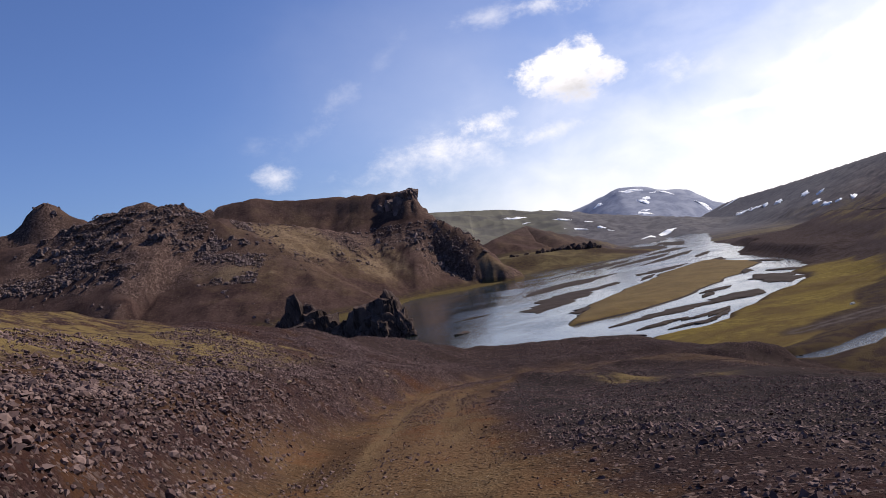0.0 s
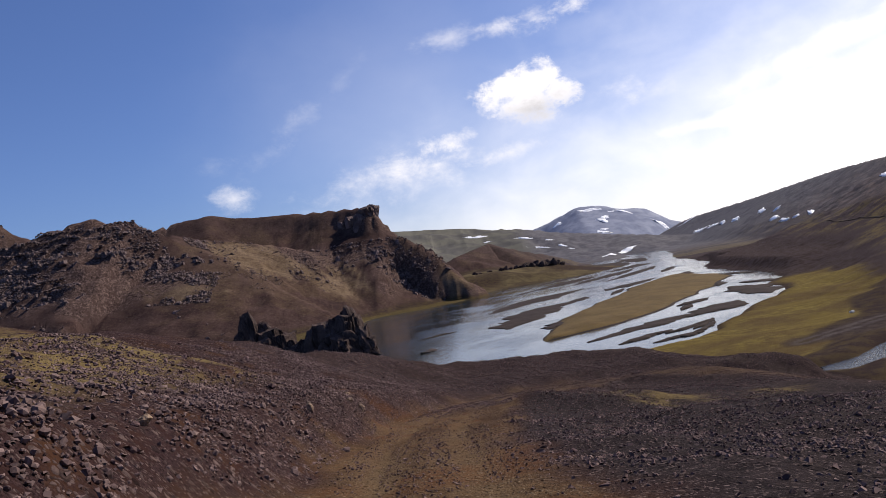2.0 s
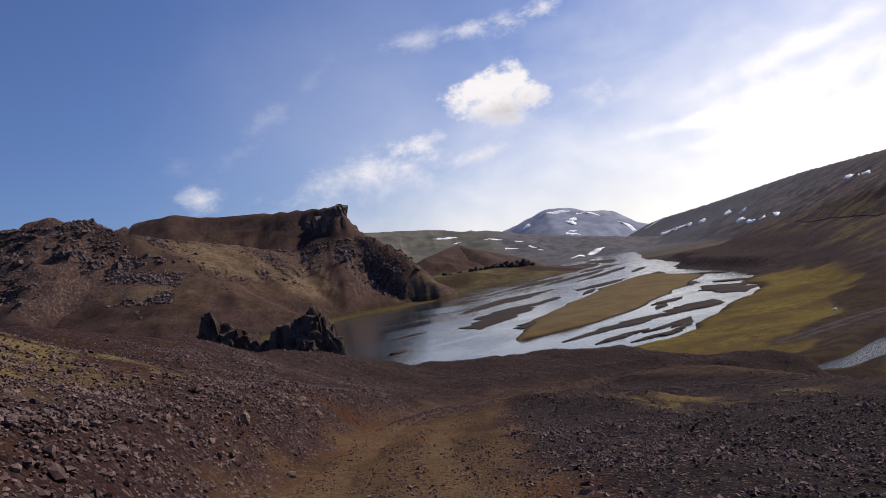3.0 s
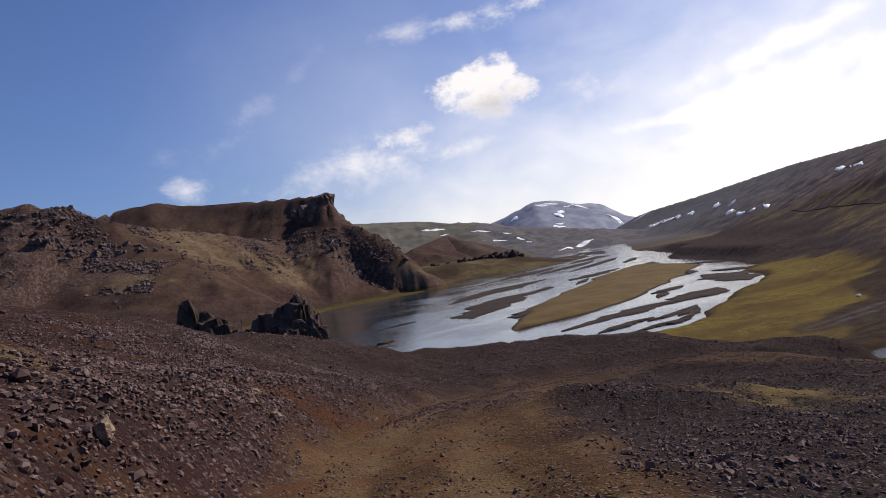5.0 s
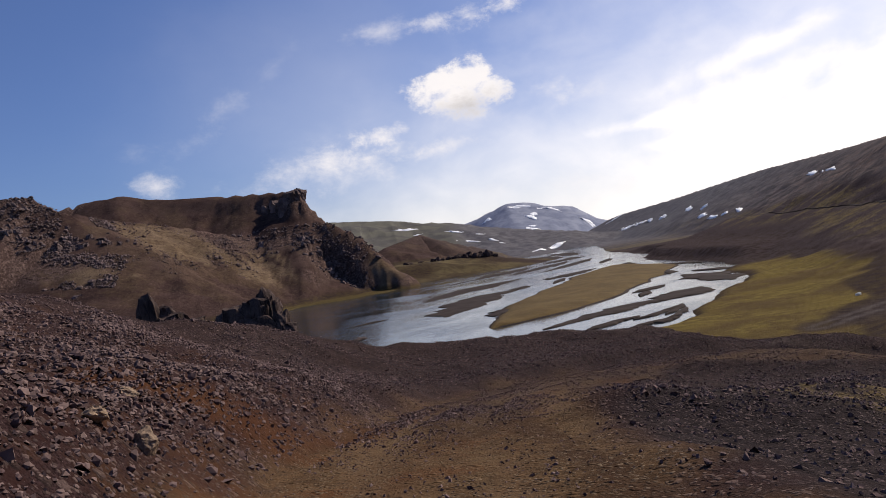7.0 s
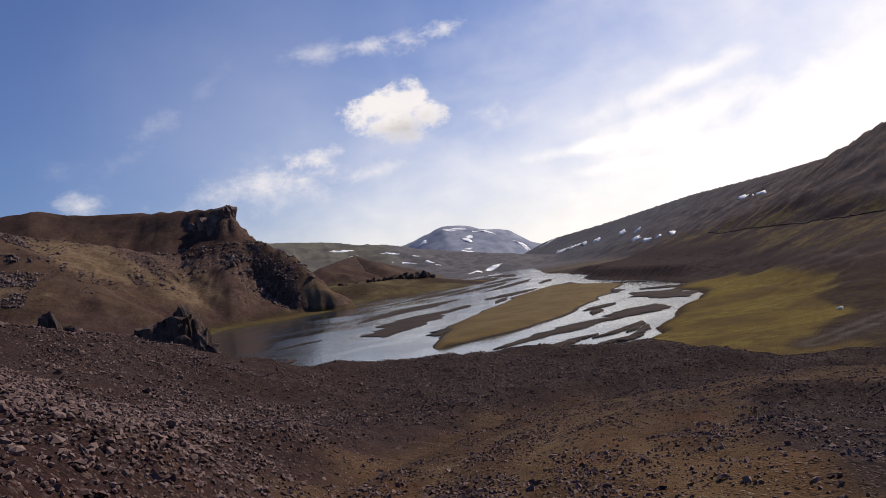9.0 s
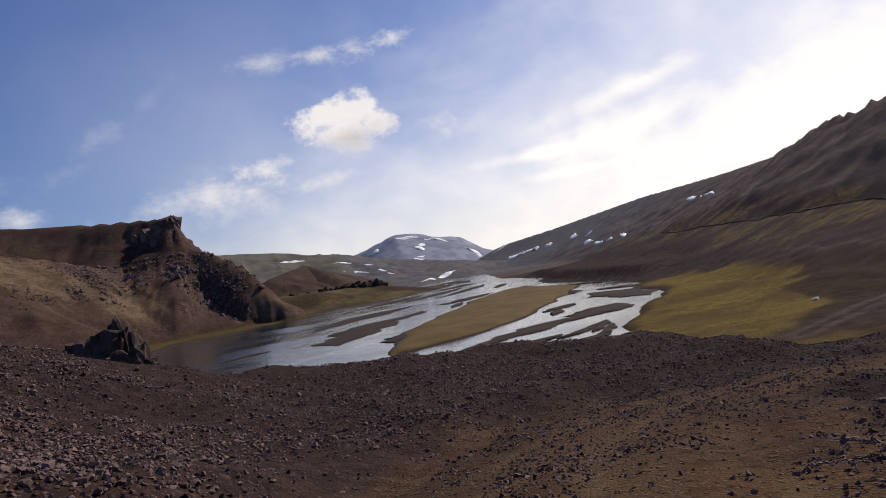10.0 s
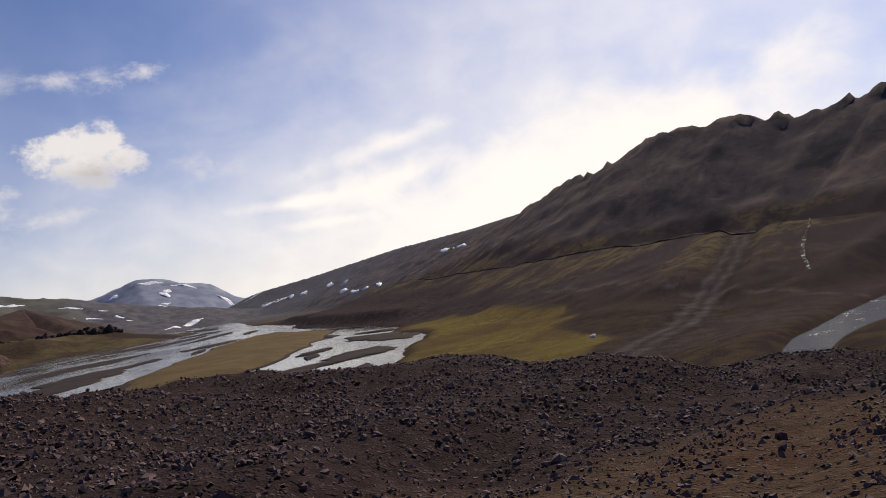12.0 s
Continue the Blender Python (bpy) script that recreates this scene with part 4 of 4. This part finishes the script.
tagged(ribbon("terrace_bank", list(zip(bank_x, bank_y, bank_w)), peat_mat, lambda x, y: ground_z(x.ravel(), y.ravel()).reshape(x.shape) - 0.02 + 0.25 * fbm(x / 1.5, y / 1.5, 2, 56), 7,
              "low dark eroded earth bank along the hillside terrace", "bank", 0.22), kind="structure")
# small islet in the lake and lava ledges across the plain
lumps = [rock_mesh("rock_lump", 3, 0.22, 60 + k) for k in range(6)]
set_rocks("rocky_islet", [(2, 176, 2.6, 0.5), (5, 178, 1.6, 0.5), (-2, 172, 2.0, 0.3)], lumps, "low dark rock islet in the lake", "rock", "rocks in the lake", lava_mat, 0.0, 1)
set_rocks("pale_stone", [(58.9, 113, 0.45, 0.7)], [rock_mesh("pale_stone", 3, 0.1, 77)], "single pale stone lying on the green meadow", "stone", "", pale_mat, 0.1, 9)
set_rocks("lava_ledge", [(92, 600, 3, 0.9), (96, 603, 4, 0.8), (100, 600, 3.5, 1.0), (104, 603, 4.5, 0.9), (108, 600, 4, 0.9), (112, 602, 4.5, 0.9), (116, 601, 4.5, 1.1), (120, 604, 3.5, 1.0), (123, 602, 2.5, 0.9), (75, 598, 3, 0.9), (79, 601, 3.5, 1.0), (83, 603, 2.5, 0.8), (54, 596, 3, 0.9), (58, 599, 2.5, 0.8), (66, 604, 2.5, 0.8), (88, 606, 3, 0.8)], lumps, "dark lava ledge standing out of the river plain", "rock", "lava ledges", lava_mat, 0.1, 2)

# crags on the hills to the west
crags = [pillar_mesh("crag_rock", 80 + k) for k in range(8)]
rng = np.random.RandomState(4)
spots = []


def crag_row(a, b, count, spread, lo, hi, tall):
    for _ in range(count):
        u = rng.uniform()
        spots.append((a[0] + u * (b[0] - a[0]) + rng.normal() * spread, a[1] + u * (b[1] - a[1]) + rng.normal() * spread, 0.66 * (lo + (hi - lo) * rng.uniform() ** 2), tall * rng.uniform(0.7, 1.4)))


crag_row((-36, 482), (6, 464), 60, 5.5, 1.0, 3.4, 0.9)
crag_row((-12, 494), (8, 462), 34, 5.0, 1.0, 3.0, 0.9)
crag_row((-212, 400), (-164, 391), 60, 4.2, 1.2, 3.9, 0.75)
crag_row((-161, 392), (-130, 403), 46, 3.9, 1.2, 3.6, 0.75)
crag_row((-130, 404), (-96, 414), 54, 3.4, 1.0, 3.4, 0.75)
crag_row((-208, 370), (-145, 364), 60, 3.4, 0.9, 3.2, 0.75)
crag_row((-104, 369), (-73, 318), 20, 5.2, 0.7, 2.0, 0.8)
crag_row((-257, 497), (-244, 500), 9, 5.2, 1.6, 3.6, 0.8)
crag_row((-195, 339), (-130, 344), 18, 7.8, 0.7, 2.0, 0.7)
crag_row((8, 456), (20, 450), 8, 3.0, 0.9, 2.2, 0.9)
set_rocks("cliff_block", [(-18, 517, 5.5, 1.3), (-23, 513, 5.0, 1.2), (-29, 518, 5.0, 1.1), (-14.5, 523, 4.6, 1.4), (-36, 521, 4.6, 1.0)], crags, "blocky dark cap rock at the end of the mesa", "cliff", "cap rock blocks", cliff_mat, 0.75, 8)
set_rocks("crag", spots, crags, "weathered dark brown rock crag on the hillside", "crag", "crags on the hillside", cliff_mat, 0.62, 6)


# broken rock over the hills' upper slopes
def rubble(count, box, lo, hi, seed, bare=0.4):
    xs, ys, r = stones_at(count, box, seed)
    z, cov = land(xs, ys)
    keep = (cov["height"] > 0.12) & (r.uniform(size=count) < step(-0.02, 0.12, fbm(xs / 26, ys / 26, 3, 71))) & (cov["tan"] < bare) & (z < np.where(xs > -70, 46, 72))
    xs, ys = xs[keep], ys[keep]
    size = np.clip(np.exp(r.normal(math.log(lo), 0.5, len(xs))), lo * 0.5, hi)
    return xs, ys, size


# snow left on the far hills
def snow_patch(x, y, long, wide, turn, seed):
    u, v = np.meshgrid(np.linspace(-1, 1, 13), np.linspace(-1, 1, 13))
    r = np.maximum(np.abs(u), np.abs(v)) / np.maximum(np.hypot(u, v), 1e-6)
    u, v = u * r, v * r
    k = 1 + 1.3 * fbm(u * 1.9 + seed, v * 1.9, 4, seed, 0.65)
    a = radians(turn)
    px = x + (u * math.cos(a) * long - v * math.sin(a) * wide) * k
    py = y + (u * math.sin(a) * long + v * math.cos(a) * wide) * k
    pz = ground_z(px.ravel(), py.ravel()).reshape(px.shape) + 0.9 - 1.6 * np.hypot(u, v) ** 4
    i = (np.arange(12)[:, None] * 13 + np.arange(12)[None]).ravel()
    z0 = float(pz[6, 6])
    me = bare_mesh("snow_patch", np.stack([px.ravel() - x, py.ravel() - y, pz.ravel() - z0], 1), np.stack([i, i + 1, i + 14, i + 13], 1), True)
    me.materials.append(snow_mat)
    ob = tagged(new("snow_patch", me), "patch of old snow lying on the mountainside", "snow patch", "old snow patches")
    ob.location = (x, y, z0)


# (x, y, half length, half width, turn)
EASTERN_SNOW = [(560, 1425, 34, 8, 75), (552, 1370, 34, 7, 78), (541, 1312, 34, 6, 79), (530, 1256, 30, 5, 79), (521, 1212, 20, 4, 76), (505, 1130, 30, 4, 72), (471, 979, 12, 5, 70), (443, 879, 10, 4, 65), (397, 802, 13, 3.5, 60), (392, 790, 6, 3, 100), (370, 728, 8, 3, 80), (364, 668, 14, 2.4, 60), (365, 694, 5, 2.2, 90),
        (363, 552, 24, 2.6, 62), (338, 500, 20, 2.0, 62), (366, 1231, 26, 5, 35), (320, 1190, 16, 4, 30)]
NORTHERN_SNOW = [(156, 1566, 24, 8, -15), (242, 1469, 17, 7, -30), (243, 1365, 16, 6, -35), (288, 1348, 11, 5, -35), (280, 1419, 8, 4, -20), (171, 1495, 10, 5, -20), (300, 1330, 9, 4, -30),
        (917, 3618, 50, 13, -5), (937, 3450, 20, 30, 10), (965, 3500, 26, 14, 60), (881, 3321, 50, 16, -20), (910, 3350, 24, 10, 40), (1197, 3468, 30, 10, -20), (1219, 3447, 16, 9, -20), (686, 1800, 26, 6, -30), (1004, 3573, 26, 10, -20), (760, 3620, 20, 26, 40), (1080, 3560, 34, 9, -15)]
for k, s in enumerate(EASTERN_SNOW + NORTHERN_SNOW):
    snow_patch(*s, 200 + k)


# ---- stones and gravel along the track ----
def stones_at(count, box, seed):
    r = np.random.RandomState(seed)
    return r.uniform(box[0], box[1], count), r.uniform(box[2], box[3], count), r


def scatter(name, xs, ys, size, base_meshes, mat, label, seed, upright=False):
    """Thousands of small stones in one mesh, each turned and stretched."""
    r = np.random.RandomState(seed)
    zs = ground_z(xs, ys)
    cos, faces, off = [], [], 0
    kinds = r.randint(len(base_meshes), size=len(xs))
    for k, (bv, bf) in enumerate(base_meshes):
        won = kinds == k
        m = won.sum()
        q = r.normal(size=(m, 4)) * ((1, 0.22, 0.22, 1) if upright else (1, 1, 1, 1))
        q /= np.linalg.norm(q, axis=1)[:, None]
        w, a, b, c = q.T
        rot = np.stack([np.stack([1 - 2 * (b * b + c * c), 2 * (a * b - c * w), 2 * (a * c + b * w)], -1),
                        np.stack([2 * (a * b + c * w), 1 - 2 * (a * a + c * c), 2 * (b * c - a * w)], -1),
                        np.stack([2 * (a * c - b * w), 2 * (b * c + a * w), 1 - 2 * (a * a + b * b)], -1)], -2)
        s = size[won][:, None, None] * r.uniform(0.6, 1.25, (m, 1, 3))
        v = np.einsum("mij,mvj->mvi", rot, bv[None] * s) * (1, 1, 0.8)
        v = v + np.stack([xs[won], ys[won], zs[won] + 0.25 * size[won]], -1)[:, None]
        cos.append(v.reshape(-1, 3))
        faces.append((bf[None] + (np.arange(m) * len(bv))[:, None, None]).reshape(-1, 3) + off)
        off += m * len(bv)
    me = bare_mesh(name, np.concatenate(cos), np.concatenate(faces), False)
    me.materials.append(mat)
    return tagged(new(name, me), label, "gravel", kind="stuff")


def shard(seed, sub):
    me = rock_mesh("shard", sub, 0.0, seed)
    bv, bf = np.array([v.co for v in me.vertices]), np.array([p.vertices[:] for p in me.polygons])
    bpy.data.meshes.remove(me)
    return bv, bf


chips = [shard(300 + k, 1) for k in range(8)]
WEDGE = (np.array([(1, 0.8, -0.6), (-1, 0.9, -0.6), (-0.9, -0.9, -0.6), (1, -0.8, -0.6), (0.5, 0.1, 0.8), (-0.5, 0.0, 0.75)], float), np.array([(0, 1, 5), (0, 5, 4), (1, 2, 5), (2, 3, 4), (2, 4, 5), (3, 0, 4)]))
grains = [(WEDGE[0] * np.random.RandomState(500 + k).uniform(0.6, 1.25, (6, 3)) + 0.2 * np.random.RandomState(520 + k).normal(size=(6, 3)), WEDGE[1]) for k in range(8)]


def strewn(count, box, seed, on_track):
    xs, ys, r = stones_at(count, box, seed)
    d, side, (tx, ty) = near_line(xs, ys, TRACK)
    clump = fbm(xs / 2.5, ys / 2.5, 3, 31)
    clear = clearance(xs, ys, d, side, tx, ty)
    want = np.where(clear < 0, np.minimum(on_track * np.where(ty > 46, 2.4, 1.0), 0.9), np.where(clear < 0.6, 0.5, 1.0)) * np.clip(0.85 + 1.8 * clump, 0.08, 1)
    want = want * np.where((side > 0) & (d > 15), 0.3, 1) * np.where((side < 0) & (d > 16), 0.2, 1)
    rim = np.minimum(np.minimum(xs - box[0], box[1] - xs), np.minimum(ys - box[2], box[3] - ys)) + 3 * fbm(xs / 3, ys / 3, 2, 36)
    keep = r.uniform(size=len(xs)) < want * step(-0.4, 3.0, rim)
    return xs[keep], ys[keep], clear[keep], side[keep], r


for k, (box, many) in enumerate((((-247, -91, 367, 447), 26000), ((-60, 34, 430, 545), 6000), ((-125, -20, 385, 480), 6000), ((-299, -208, 466, 544), 500))):
    xs, ys, size = rubble(many, box, 0.30 if k == 2 else 0.42, 1.6, 61 + k, 2.0 if k == 2 else 0.4)
    scatter("hillside_rubble", xs, ys, size, chips, cliff_mat, "broken dark rock standing out of the hillside scree", 64 + k)

def stone_sizes(r, count, mid, spread, lo, hi):
    return np.clip(np.exp(r.normal(math.log(mid), spread, count)), lo, hi)


NEAR_BANK = (-7.5, 0, 5, 64)
BANK, BERM, BEND = (-13, 1, 1, 72), (-8, 30, 50, 85), (-1, 16, 2, 60)
for box, many, mid, seed, part_of in ((BANK, 24000, 0.042, 21, "bank"), (NEAR_BANK, 24000, 0.036, 61, "foot of the bank"), (BERM, 17000, 0.036, 41, "berm"), (BEND, 22000, 0.036, 51, "inside of the bend")):
    xs, ys, d, side, r = strewn(many, box, seed, 0.14)
    size = stone_sizes(r, len(xs), mid, 0.38, 0.03, 0.15) * np.where(d < 0, 0.5, np.where(side > 0, 0.62, 1.0))
    scatter("loose_stones", xs, ys, size, chips, gravel_mat, "angular purple-brown volcanic stones covering the " + part_of, seed + 1)
for box, many, mid, seed, part_of in ((BANK, 84000, 0.030, 25, "bank"), (BERM, 84000, 0.030, 45, "berm"), (BEND, 84000, 0.026, 55, "track and the inside of the bend")):
    xs, ys, d, side, r = strewn(many, box, seed, 0.42)
    size = stone_sizes(r, len(xs), mid, 0.35, 0.014, 0.075) * np.where(d < 0, np.where(ys > 46, 0.85, 0.6), 1.0)
    scatter("fine_gravel", xs, ys, size, grains, gravel_mat, "fine brown gravel strewn over the " + part_of, seed + 1, True)

set_rocks("boulder", [(-3.5, 40.1, 0.24, 0.8), (-3.85, 39.7, 0.16, 0.7), (-4.4, 33.2, 0.20, 0.8), (-4.8, 21.2, 0.13, 0.8), (-4.1, 41.9, 0.17, 0.6)], [rock_mesh("boulder", 4, 0.16, 440 + k) for k in range(3)],
          "weathered tan boulder half buried in the gravel bank", "boulder", "boulders in the bank", boulder_mat, 0.1, 35)

xs, ys, r = stones_at(1500, (-15, 24, 4, 82), 33)
d, side, (tx, ty) = near_line(xs, ys, TRACK)
keep = (clearance(xs, ys, d, side, tx, ty) > 0.2) & (d < 14) & (r.uniform(size=len(xs)) < np.where(side < 0, 0.75, 0.12))
xs, ys = xs[keep][:290], ys[keep][:290]
blocks = [rock_mesh("stone", 2, 0.10, 400 + k) for k in range(7)]
set_rocks("stone", [(x, y, float(np.clip(np.exp(r.normal(-2.6, 0.3)), 0.05, 0.16)), 0.8) for x, y in zip(xs, ys)], blocks,
          "angular brown volcanic stone lying on the gravel", "stone", "loose stones beside the track", stone_mat, 0.2, 34)
